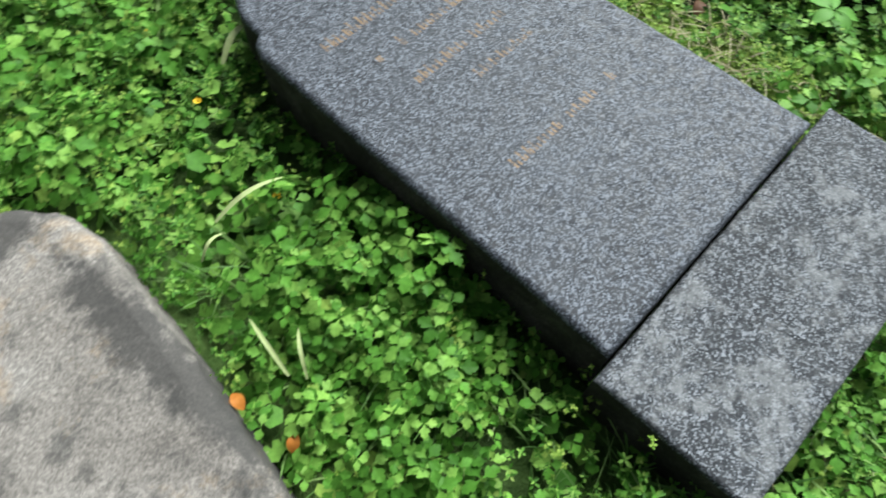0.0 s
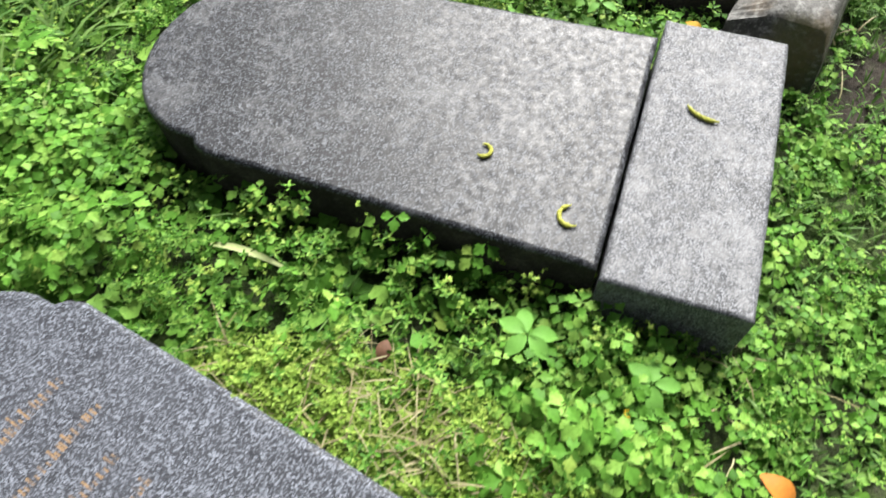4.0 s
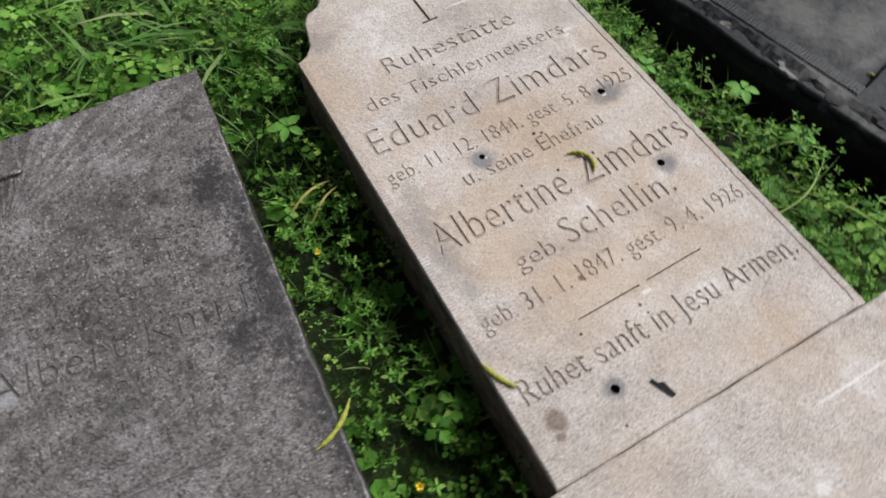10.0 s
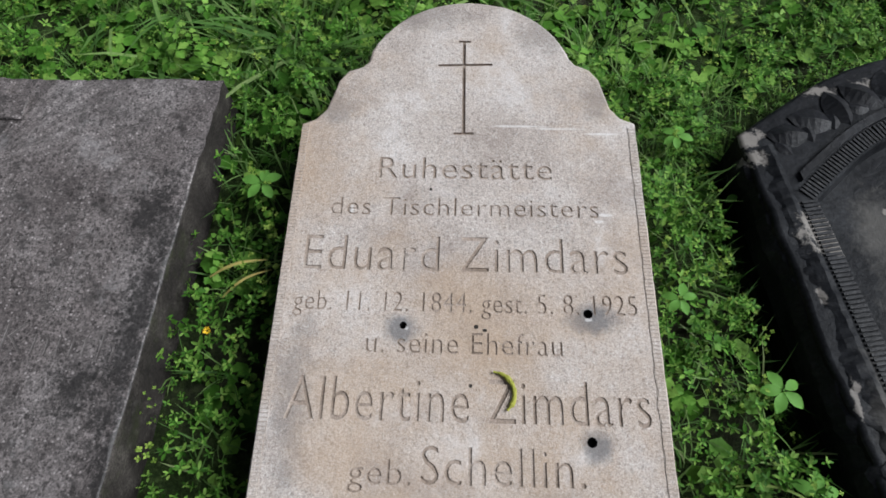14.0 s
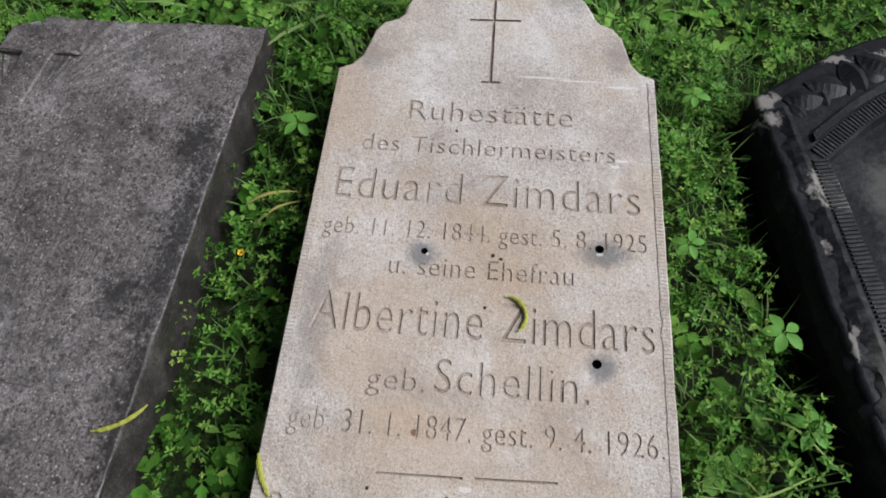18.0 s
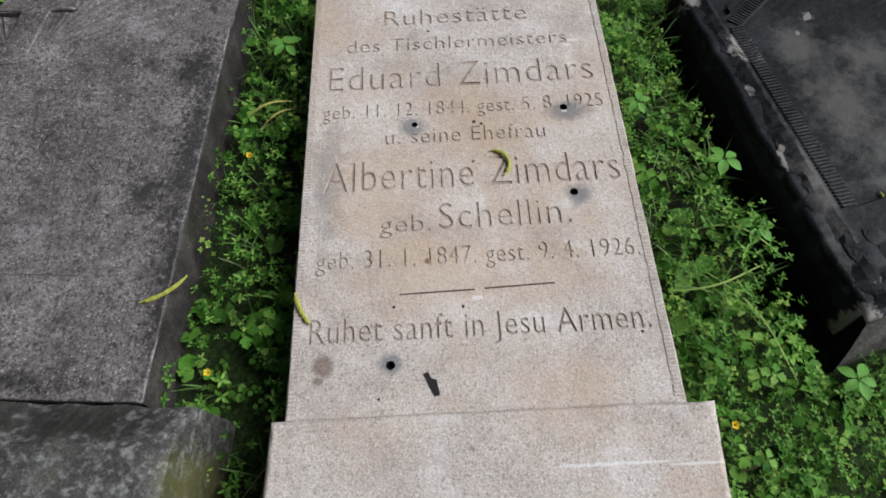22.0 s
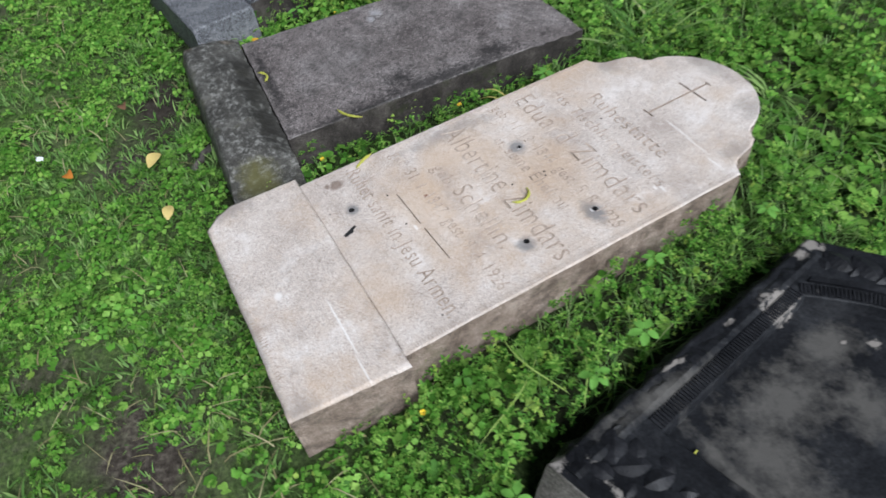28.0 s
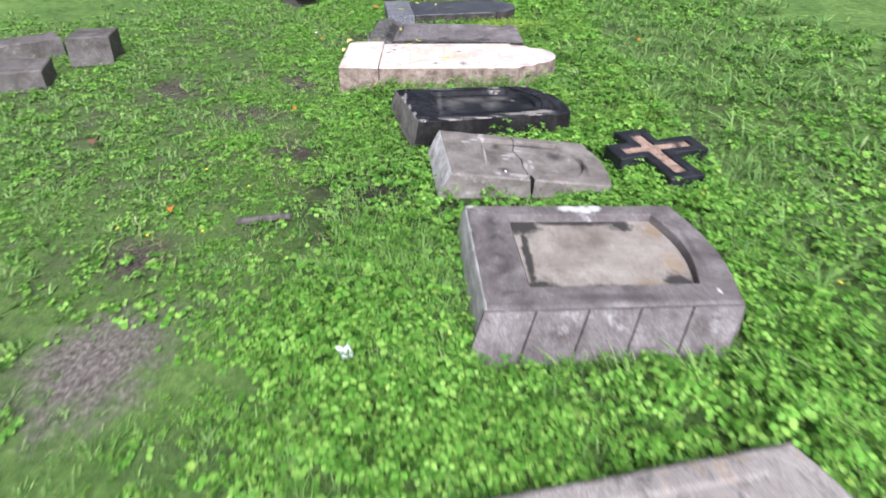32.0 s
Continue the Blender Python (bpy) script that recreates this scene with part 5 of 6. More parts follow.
def strap(name, x, y, z, turn, length, width, arch, mat, label, category, group, sway=0.0):
    """A narrow arched strip: a withered blade or a runner."""
    b = bmesh.new()
    n = 12
    a, d = [], []
    for i in range(n + 1):
        k = i / n
        w = width * (math.sin(math.pi * (0.12 + 0.86 * k)) ** 0.6)
        yy = sway * math.sin(k * 4.0)
        zz = arch * math.sin(math.pi * k)
        a.append(b.verts.new((length * (k - 0.5), yy + w, zz + w * 0.4)))
        d.append(b.verts.new((length * (k - 0.5), yy - w, zz + w * 0.4)))
    mid = [b.verts.new((length * (i / n - 0.5), sway * math.sin(i / n * 4.0), arch * math.sin(math.pi * i / n))) for i in range(n + 1)]
    for i in range(n):
        b.faces.new((a[i], mid[i], mid[i + 1], a[i + 1])).smooth = True
        b.faces.new((mid[i], d[i], d[i + 1], mid[i + 1])).smooth = True
    single(name, b, mat, pose(x, y, z, 0, 0, turn), label, category, group)


STRAW = leaf_mat("pale_straw", (0.20, 0.18, 0.09), (0.32, 0.29, 0.15), (0.46, 0.43, 0.25))
WITHERED = leaf_mat("pale_withered_blade", (0.34, 0.42, 0.16), (0.42, 0.5, 0.21), (0.48, 0.55, 0.26))
YELLOWED = leaf_mat("yellowed_blade", (0.42, 0.36, 0.08), (0.52, 0.44, 0.12), (0.58, 0.5, 0.18))
RUNNER = leaf_mat("pale_green_runner", (0.22, 0.34, 0.08), (0.28, 0.4, 0.1), (0.32, 0.44, 0.12))
for x, y, z, t, ln, w in ((-2.17, 0.73, 0.075, -84, 0.16, 0.007), (-3.085, 0.772, 0.085, -10, 0.13, 0.0045), (-3.24, 0.57, 0.08, 77, 0.11, 0.0035), (-3.215, 0.525, 0.08, 54, 0.08, 0.003), (-3.18, 0.755, 0.08, 10, 0.06, 0.003), (-2.93, 0.30, 0.07, 85, 0.12, 0.004), (-2.85, 0.28, 0.07, 100, 0.10, 0.004),
                           (-2.86, 1.05, 0.07, 20, 0.11, 0.007), (-0.42, 0.72, 0.08, 20, 0.11, 0.003), (-0.40, 0.69, 0.08, 35, 0.10, 0.0025)):
    yellow = x > -1
    strap("withered_blade", x, y, z, t, ln, w, 0.02, YELLOWED if yellow else WITHERED, "yellowed grass blade between stones" if yellow else "pale withered grass blade on clover", "grass blade", "withered blades")
for x, y, z, t, ln, sw in ((0.50, 0.16, 0.075, -62, 0.24, 0.012), (0.46, 0.25, 0.075, 10, 0.20, -0.015), (0.52, 0.33, 0.075, -20, 0.18, 0.02)):
    strap("plant_runner", x, y, z, t, ln, 0.0022, 0.018, RUNNER, "thin pale green runner among clover", "plant stem", "runners", sw)


def flower(x, y, z, size=0.0075):
    b = bmesh.new()
    for k in range(5):
        a = k * math.tau / 5
        m = Matrix.Rotation(a, 4, "Z")
        p = [b.verts.new(m @ Vector(v)) for v in ((0.001, 0, 0), (size * 0.7, size * 0.45, 0.003), (size, 0, 0.005), (size * 0.7, -size * 0.45, 0.003))]
        b.faces.new(p)
    single("buttercup", b, YELLOW, pose(x, y, z, 10, 8, 0), "small yellow flower among clover", "flower", "yellow flowers")


rng = random.Random(12)
for x, y in [(-0.49, 0.122), (-0.53, 0.03), (-0.46, 0.60), (0.42, -0.02), (-2.15, 0.02), (-3.05, 0.75), (-3.0, 1.0), (-2.95, 1.2), (-1.24, 0.5)]:
    flower(x, y, ground_z(x, y) + 0.075)
for k in range(11):
    x, y = rng.uniform(0.3, 3.4), rng.choice((rng.uniform(-1.6, -0.4), rng.uniform(1.6, 3.4)))
    flower(x, y, ground_z(x, y) + 0.06)


SPROUT = leaf_mat("bright_green_sprout", (0.12, 0.30, 0.05), (0.16, 0.36, 0.07), (0.20, 0.42, 0.09))


def sprout_leaf():
    """One folded oval leaflet with a scalloped rim, one unit long."""
    b = bmesh.new()
    n = 8
    mid, le, ri = [], [], []
    for i in range(n + 1):
        k = i / n
        w = 0.30 * math.sin(math.pi * min(1.0, 0.03 + 0.97 * k)) ** 0.8 * (1.0 if i % 2 else 0.93)
        z = 0.10 * math.sin(math.pi * k) - 0.10 * k
        mid.append(b.verts.new((k, 0, z - 0.03)))
        le.append(b.verts.new((k, w, z + 0.03)))
        ri.append(b.verts.new((k, -w, z + 0.03)))
    for i in range(n):
        b.faces.new((le[i], mid[i], mid[i + 1], le[i + 1])).smooth = True
        b.faces.new((mid[i], ri[i], ri[i + 1], mid[i + 1])).smooth = True
    return mesh_of("leaflet", b, SPROUT)


LEAFLET = sprout_leaf()


def sprout(x, y, height, size, turn, leaves):
    """A tree seedling: a thin stem with a spray of leaflets at its top."""
    g = ground_z(x, y) - 0.004
    st = thing("seedling", pose(x, y, g, 0, 0, turn), "young green seedling with oval leaflets between stones", "seedling", "young seedlings")
    b = bmesh.new()
    bmesh.ops.create_cone(b, cap_ends=True, segments=6, radius1=0.002, radius2=0.0012, depth=height, matrix=Matrix.Translation((0, 0, height / 2)))
    part("stem", b, SPROUT, st)
    rg = random.Random(int(1000 * x + 77 * y))
    for k in range(leaves):
        ob = new("leaflet", LEAFLET)
        ob.parent = st
        a = 360.0 * k / leaves + rg.uniform(-12, 12)
        sc = size * rg.uniform(0.85, 1.1)
        ob.matrix_local = pose(0, 0, height - 0.001, 0, rg.uniform(0, 16), a) @ Matrix.Translation((0.004, 0, 0)) @ Matrix.Scale(sc, 4)


for row in ((-2.10, 0.21, 0.10, 0.048, 20, 5), (-2.09, 0.0, 0.09, 0.046, 70, 5), (0.378, 0.667, 0.11, 0.030, 10, 5), (0.528, 0.51, 0.115, 0.034, 40, 5), (0.547, 0.92, 0.11, 0.028, 80, 3),
            (0.414, 1.014, 0.11, 0.030, 130, 5), (0.553, 0.35, 0.11, 0.036, 15, 5), (-0.395, 0.889, 0.115, 0.036, 95, 5), (0.672, 0.057, 0.10, 0.034, 60, 5), (-1.297, 0.37, 0.115, 0.034, 25, 3)):
    sprout(*row)


def twig(x, y, turn, length, r):
    b = bmesh.new()
    rings = []
    for i in range(8):
        k = i / 7
        w = 0.02 * noise.noise(Vector((k * 4, x, y)))
        rings.append([b.verts.new((length * (k - 0.5), w + math.cos(j * math.tau / 7) * r * (1.1 - 0.4 * k), r + math.sin(j * math.tau / 7) * r)) for j in range(7)])
    for r0, r1 in zip(rings, rings[1:]):
        for j in range(7):
            b.faces.new((r0[j], r1[j], r1[(j + 1) % 7], r0[(j + 1) % 7])).smooth = True
    b.faces.new(rings[0])
    b.faces.new(list(reversed(rings[-1])))
    single("stick", b, TWIG, pose(x, y, ground_z(x, y) + 0.008, 0, 0, turn), "short grey stick lying on the lawn", "stick", "sticks")


twig(2.24, -0.41, 104, 0.25, 0.019)
twig(-0.80, -0.20, -50, 0.11, 0.012)


def scrap(x, y, size, turn):
    """A small crumpled white scrap."""
    b = bmesh.new()
    n = 5
    g = [[b.verts.new((size * (i / n - 0.5), size * 0.7 * (j / n - 0.5), size * 0.35 * noise.noise(Vector((i * 1.3 + x * 9, j * 1.3, y * 7))))) for i in range(n + 1)] for j in range(n + 1)]
    for j in range(n):
        for i in range(n):
            b.faces.new((g[j][i], g[j][i + 1], g[j + 1][i + 1], g[j + 1][i]))
    single("scrap", b, SCRAP, pose(x, y, ground_z(x, y) + 0.08, 12, 8, turn), "small crumpled whitish scrap on the lawn", "litter", "scraps")


SCRAP = Mat("whitish_scrap", 0.7).color((0.6, 0.63, 0.66)).m
scrap(3.24, 0.087, 0.06, 30)
scrap(-1.027, -0.656, 0.022, 70)


# ---- plants: low herbs, chickweed and grass growing round the stones ----
def inside(px, py, poly, grow=0.0):
    """Which of the points lie within an outline, grown or shrunk by a margin about its middle."""
    p = np.array(poly)
    c = p.mean(0)
    d = p - c
    ln = np.linalg.norm(d, axis=1, keepdims=True)
    p = c + d * (1 + grow / ln)
    res = np.zeros(len(px), bool)
    j = len(p) - 1
    for i in range(len(p)):
        xi, yi, xj, yj = *p[i], *p[j]
        hit = ((yi > py) != (yj > py)) & (px < (xj - xi) * (py - yi) / (yj - yi + 1e-12) + xi)
        res ^= hit
        j = i
    return res


def value_noise(x, y, scale, seed):
    """Smooth noise from 0 to 1 on arrays."""
    g = np.random.RandomState(seed).rand(64, 64)
    u, v = x * scale + 1000, y * scale + 1000
    i, j = np.floor(u).astype(int), np.floor(v).astype(int)
    fu, fv = u - i, v - j
    fu, fv = fu * fu * (3 - 2 * fu), fv * fv * (3 - 2 * fv)
    a, b, c, d = g[i % 64, j % 64], g[(i + 1) % 64, j % 64], g[i % 64, (j + 1) % 64], g[(i + 1) % 64, (j + 1) % 64]
    return (a * (1 - fu) + b * fu) * (1 - fv) + (c * (1 - fu) + d * fu) * fv


# small worn places in the lawn: x, y, radius
SCUFFS = [(1.88, 0.08, 0.13), (2.58, 0.31, 0.10), (2.0, -0.18, 0.12), (1.4, -0.45, 0.12), (0.7, -0.94, 0.16), (0.24, -1.5, 0.2), (2.5, -0.9, 0.12), (-1.0, -0.17, 0.08),
          (-1.12, -0.22, 0.08), (-1.26, -0.20, 0.07), (-1.4, -0.3, 0.08), (-0.5, -0.4, 0.06), (-0.8, -0.2, 0.08), (0.85, -0.65, 0.12), (1.17, -0.44, 0.09), (-0.95, -0.46, 0.11), (0.25, -0.52, 0.08), (2.15, 1.45, 0.10),
          (-0.55, -1.29, 0.15), (-1.43, -1.53, 0.2), (0.53, -1.72, 0.15), (2.46, -0.18, 0.08), (0.08, -0.68, 0.07), (0.2, -0.56, 0.06), (0.32, -0.44, 0.06), (-1.08, -0.32, 0.10), (-1.2, -0.34, 0.08)]


def soil_mask(x, y):
    """1 where bare soil shows, on the trodden side of the row."""
    n = 0.3 * value_noise(x, y, 1.7, 3) + 0.3 * value_noise(x, y, 5.1, 4) + 0.4 * value_noise(x, y, 13.0, 5)
    trod = np.clip((-0.05 - y) / 0.25, 0, 1) * np.clip((y + 1.5) / 0.7, 0.25, 1) * 0.115
    patch = np.exp(-(((x - 3.2) / 0.32) ** 2 + ((y + 0.78) / 0.26) ** 2) * 1.2) * 0.5
    for px, py, r in SCUFFS:
        patch = patch + 0.32 * np.exp(-(((x - px) ** 2 + (y - py) ** 2) / r ** 2))
    return np.clip((n + trod + patch - 0.70) / 0.10, 0, 1)


def oval_leaf():
    v = [(0, 0, 0), (0.35, 0.19, 0.05), (0.72, 0.17, 0.05), (1.0, 0, -0.03), (0.72, -0.17, 0.05), (0.35, -0.19, 0.05)]
    return np.array(v), [(0, 3, 1), (1, 3, 2), (0, 5, 3), (5, 4, 3)]


def trefoil():
    vs, fs = [], []
    for a in (-105, 0, 105):
        c, s = math.cos(radians(a)), math.sin(radians(a))
        o = len(vs)
        for x, y, z in ((0.04, 0, 0), (0.25, 0.2, 0.03), (0.5, 0.21, 0.05), (0.56, 0, 0.0), (0.5, -0.21, 0.05), (0.25, -0.2, 0.03)):
            vs.append((x * c - y * s, x * s + y * c, z))
        fs += [(o, o + 3, o + 1), (o + 1, o + 3, o + 2), (o, o + 5, o + 3), (o + 5, o + 4, o + 3)]
    return np.array(vs), fs


def lobed_trefoil(side=88, spread=1.0, droop=0.10):
    """Three folded leaflets on one stalk, each cut into toothed lobes."""
    half = [(0.16, 0.05), (0.27, 0.19), (0.41, 0.25), (0.42, 0.14), (0.53, 0.17), (0.60, 0.07)]
    vs, fs = [], []
    for a, k in ((-side, 0.88), (0, 1.0), (side, 0.88)):
        c, s = math.cos(radians(a)), math.sin(radians(a))
        o = len(vs)
        pts = [(0.02, 0, 0), (0.34, 0, -0.012), (0.66, 0, -droop)]
        for sg in (1, -1):
            pts += [(x, sg * y * spread, 0.20 * y - droop * x * x * 1.6) for x, y in half]
        vs += [(x * k * c - y * k * s, x * k * s + y * k * c, z * k) for x, y, z in pts]
        for sg, q in ((1, 3), (-1, 9)):
            t = [(0, 1, q), (q, 1, q + 1), (q + 1, 1, q + 2), (q + 2, 1, q + 3), (q + 3, 1, q + 4), (q + 4, 1, q + 5), (q + 5, 1, 2)]
            fs += [(o + i, o + j, o + l) if sg == 1 else (o + j, o + i, o + l) for i, j, l in t]
    return np.array(vs), fs


def round_leaf():
    """A shallow kidney-shaped leaf with a scalloped rim."""
    pts = []
    for i in range(11):
        a = radians(-160 + 32 * i)
        r = 0.46 + (0.05 if i % 2 else -0.03)
        pts.append((0.42 + r * math.cos(a), r * math.sin(a), 0.25 * r * r * (1 + 0.5 * math.sin(3 * a))))
    return np.array([(0.30, 0, -0.01)] + pts), [(0, i, i + 1) for i in range(1, 11)]


def sprig(n, lean):
    """A shoot of oval leaves in crossed pairs up a stalk, the smallest at its tip."""
    v0, f0 = oval_leaf()
    vs, fs = [], []
    for k in range(n):
        a = (k % 2) * math.pi + (k // 2) * 1.4
        c, s = math.cos(a), math.sin(a)
        up, sc = 0.5 * (k // 2) / max(1, n // 2), 0.60 - 0.10 * (k // 2)
        o = len(vs)
        for x, y, z in v0:
            vs.append(((x * c - y * s) * sc, (x * s + y * c) * sc, z * sc + x * lean * sc + up))
        fs += [(i + o, j + o, l + o) for i, j, l in f0]
    return np.array(vs), fs


def bud_head():
    """A small pale flower head: tiny leaflets closed to a star."""
    vs, fs = [], []
    for k in range(4):
        a = k * math.tau / 4
        c, s = math.cos(a), math.sin(a)
        o = len(vs)
        for x, y, z in ((0.0, 0, 0.2), (0.3, 0.2, 0.1), (0.55, 0, 0.2), (0.3, -0.2, 0.1)):
            vs.append((x * c - y * s, x * s + y * c, z))
        fs += [(o, o + 2, o + 1), (o, o + 3, o + 2)]
    return np.array(vs), fs


def scatter(template, pos, size, yaw, tilt):
    """Very many copies of one leaf shape joined into one mesh."""
    v, f = template
    v, f = np.asarray(v, np.float32), np.asarray(f, np.int32)
    n = len(pos)
    cy, sy = np.cos(yaw), np.sin(yaw)
    ct, st_ = np.cos(tilt), np.sin(tilt)
    x = v[None, :, 0] * ct[:, None] + v[None, :, 2] * st_[:, None]
    z = -v[None, :, 0] * st_[:, None] + v[None, :, 2] * ct[:, None]
    y = np.repeat(v[None, :, 1], n, 0)
    X = (x * cy[:, None] - y * sy[:, None]) * size[:, None] + pos[:, 0:1]
    Y = (x * sy[:, None] + y * cy[:, None]) * size[:, None] + pos[:, 1:2]
    Z = z * size[:, None] + pos[:, 2:3]
    co = np.stack([X, Y, Z], -1).reshape(-1, 3)
    return co, (f[None] + (np.arange(n, dtype=np.int32) * len(v))[:, None, None]).reshape(-1, 3)


def blades(pos, length, width, yaw, bend):
    """Grass blades of three bent pieces."""
    n = len(pos)
    cy, sy = np.cos(yaw), np.sin(yaw)
    co = np.zeros((n, 7, 3), np.float32)
    for i, k in enumerate((0.0, 0.38, 0.72, 1.0)):
        out = length * (k * 0.25 + bend * k * k)
        up = length * (k - 0.55 * bend * k * k)
        cx, cyy = pos[:, 0] + cy * out, pos[:, 1] + sy * out
        w = width * (1 - 0.25 * k)
        if i < 3:
            co[:, 2 * i] = np.stack([cx - sy * w, cyy + cy * w, pos[:, 2] + up], -1)
            co[:, 2 * i + 1] = np.stack([cx + sy * w, cyy - cy * w, pos[:, 2] + up], -1)
        else:
            co[:, 6] = np.stack([cx, cyy, pos[:, 2] + up], -1)
    f = np.array([(0, 1, 3), (0, 3, 2), (2, 3, 5), (2, 5, 4), (4, 5, 6)], np.int32)
    return co.reshape(-1, 3), (f[None] + (np.arange(n, dtype=np.int32) * 7)[:, None, None]).reshape(-1, 3)


def stuff(name, chunks, mat, label, category):
    off, cos, fs = 0, [], []
    for co, f in chunks:
        cos.append(co)
        fs.append(f + off)
        off += len(co)
    co, f = np.concatenate(cos).astype(np.float32), np.concatenate(fs).astype(np.int32)
    me = bpy.data.meshes.new(name)
    me.vertices.add(len(co))
    me.vertices.foreach_set("co", co.ravel())
    me.loops.add(f.size)
    me.loops.foreach_set("vertex_index", f.ravel())
    me.polygons.add(len(f))
    me.polygons.foreach_set("loop_start", np.arange(0, f.size, 3, dtype=np.int32))
    me.update(calc_edges=True)
    me.materials.append(mat)
    tagged(new(name, me), label, category, kind="stuff")


R = np.random.RandomState(5)
# bare strips where hardly anything grows close to a stone
BARE = [[(0.70, 0.08), (0.56, 1.0), (0.515, 1.0), (0.56, 0.62), (0.615, 0.08)]]


def off_stones(x, y, margin):
    """True where a point lies clear of every stone and bare strip."""
    ok = np.ones(len(x), bool)
    for poly in FOOT:
        ok &= ~inside(x, y, poly, margin)
    for poly in BARE:
        ok &= ~(inside(x + 0.03 * (value_noise(x, y, 9.0, 81) - 0.5), y, poly) & (R.rand(len(x)) < 0.95))
    return ok


def free_points(n, x0, x1, y0, y1, keep, margin):
    """Random points off the stones; keep: the chance to keep each."""
    x, y = R.uniform(x0, x1, n), R.uniform(y0, y1, n)
    ok = R.rand(n) < keep(x, y)
    x, y = x[ok], y[ok]
    ok = off_stones(x, y, margin)
    return x[ok], y[ok]


def lush(x, y):
    """Tall growth between and behind the stones, short growth on the trodden side."""
    return np.clip((y + 0.28 + 0.15 * (value_noise(x, y, 2.0, 9) - 0.5)) / 0.3, 0.0, 1.0)


def near_row(x, y):
    """1 close to the stones that the walker looks down at, falling off with distance."""
    d = np.maximum(0, np.maximum(np.abs(x - 0.3) - 3.9, np.abs(y - 0.35) - 1.25))
    return np.clip(1.15 - d * 0.40, 0.16, 1.0)


def gz(x, y):
    return np.array([ground_z(a, b) for a, b in zip(x.tolist(), y.tolist())], np.float32)


def stature(x, y):
    """How tall plants stand: full behind the foot line, low where people tread, patchy in between."""
    tall = (0.32 + 0.68 * lush(x, y)) * (0.58 + 0.5 * value_noise(x, y, 3.4, 21) + 0.36 * value_noise(x, y, 8.0, 22))
    for poly in FOOT:
        if sum(p[0] for p in poly) / len(poly) > 0.45:
            tall = np.where(inside(x, y, poly, 0.10), 0.55 * tall, tall)
    return tall


def clumps(n, area, weight, radius, height, leaves, template, size, chunks, margin=-0.012, far=0.0):
    """Plants as low domes of leaves that lean outwards from each plant's middle."""
    cx, cy = free_points(n, *area, weight, 0.0)
    k = len(cx)
    tall = stature(cx, cy)
    grow_ = 1 + far * (1 - near_row(cx, cy))
    rad, hgt = R.uniform(*radius, k) * grow_ * (0.7 + 0.3 * tall), R.uniform(*height, k) * tall
    big = R.uniform(*size, k) * grow_ * (0.6 + 0.4 * np.minimum(1.2, tall))
    i = np.repeat(np.arange(k), R.randint(leaves[0], leaves[1] + 1, k))
    a, q = R.uniform(0, math.tau, len(i)), np.sqrt(R.rand(len(i)))
    x, y = cx[i] + np.cos(a) * q * rad[i], cy[i] + np.sin(a) * q * rad[i]
    s = big[i] * R.uniform(0.7, 1.15, len(i))
    yaw = a + R.normal(0, 0.6, len(i))
    ok = off_stones(x + 0.4 * s * np.cos(yaw), y + 0.4 * s * np.sin(yaw), margin)
    x, y, s, yaw, q, i = x[ok], y[ok], s[ok], yaw[ok], q[ok], i[ok]
    z = gz(x, y) + 0.006 + hgt[i] * (1 - 0.55 * q * q) * R.uniform(0.62, 1.0, len(i))
    chunks.append(scatter(template, np.stack([x, y, z], -1), s, yaw, 0.05 + 0.5 * q + R.normal(0, 0.28, len(i))))


def tufts(n, area, weight, count, length, width, spread, chunks, bend=(0.15, 0.9), far=0.0, margin=0.004):
    """Grass in tufts whose blades fall outwards."""
    cx, cy = free_points(n, *area, weight, margin)
    i = np.repeat(np.arange(len(cx)), R.randint(count[0], count[1] + 1, len(cx)))
    tall = stature(cx, cy)
    a, q = R.uniform(0, math.tau, len(i)), R.rand(len(i))
    x, y = cx[i] + np.cos(a) * q * spread, cy[i] + np.sin(a) * q * spread
    ok = off_stones(x, y, 0.0)
    x, y, a, i = x[ok], y[ok], a[ok], i[ok]
    k = len(x)
    w = R.uniform(*width, k) * (1 + far * (1 - near_row(x, y)))
    ln = R.uniform(*length, k) * np.clip(tall[i], 0.35, 1.3)
    chunks.append(blades(np.stack([x, y, gz(x, y) - 0.004], -1), ln, w, a + R.normal(0, 0.5, k), R.uniform(*bend, k)))


NEAR, FAR = (-3.9, 4.5, -1.0, 1.9), (-4.4, 5.6, -4.6, 5.4)
herb, chick, blade, pale = [], [], [], []


def outside_near(x, y):
    return 1.0 - ((x > NEAR[0]) & (x < NEAR[1]) & (y > NEAR[2]) & (y < NEAR[3]))


def first_stones(x, y):
    """1 round the granite stones, where broad-leaved plants stand thickest."""
    return np.clip((-1.75 + 0.3 * (value_noise(x, y, 3.0, 72) - 0.5) - x) / 0.3, 0, 1)


def pale_bank(x, y):
    """1 on the yellow-green patches of fine growth between the granite and the sandstone."""
    return np.clip(1.3 - ((x + 1.42 + 0.2 * (value_noise(x, y, 5.0, 92) - 0.5)) / 0.24) ** 2 - ((y - 1.0) / 0.42) ** 2, 0, 1)


def moss_bank(x, y):
    return np.clip(1.25 - ((x + 2.335) / 0.12) ** 2 - ((y - 0.34) / 0.34) ** 2 + 0.8 * (value_noise(x, y, 14.0, 91) - 0.5), 0, 1)


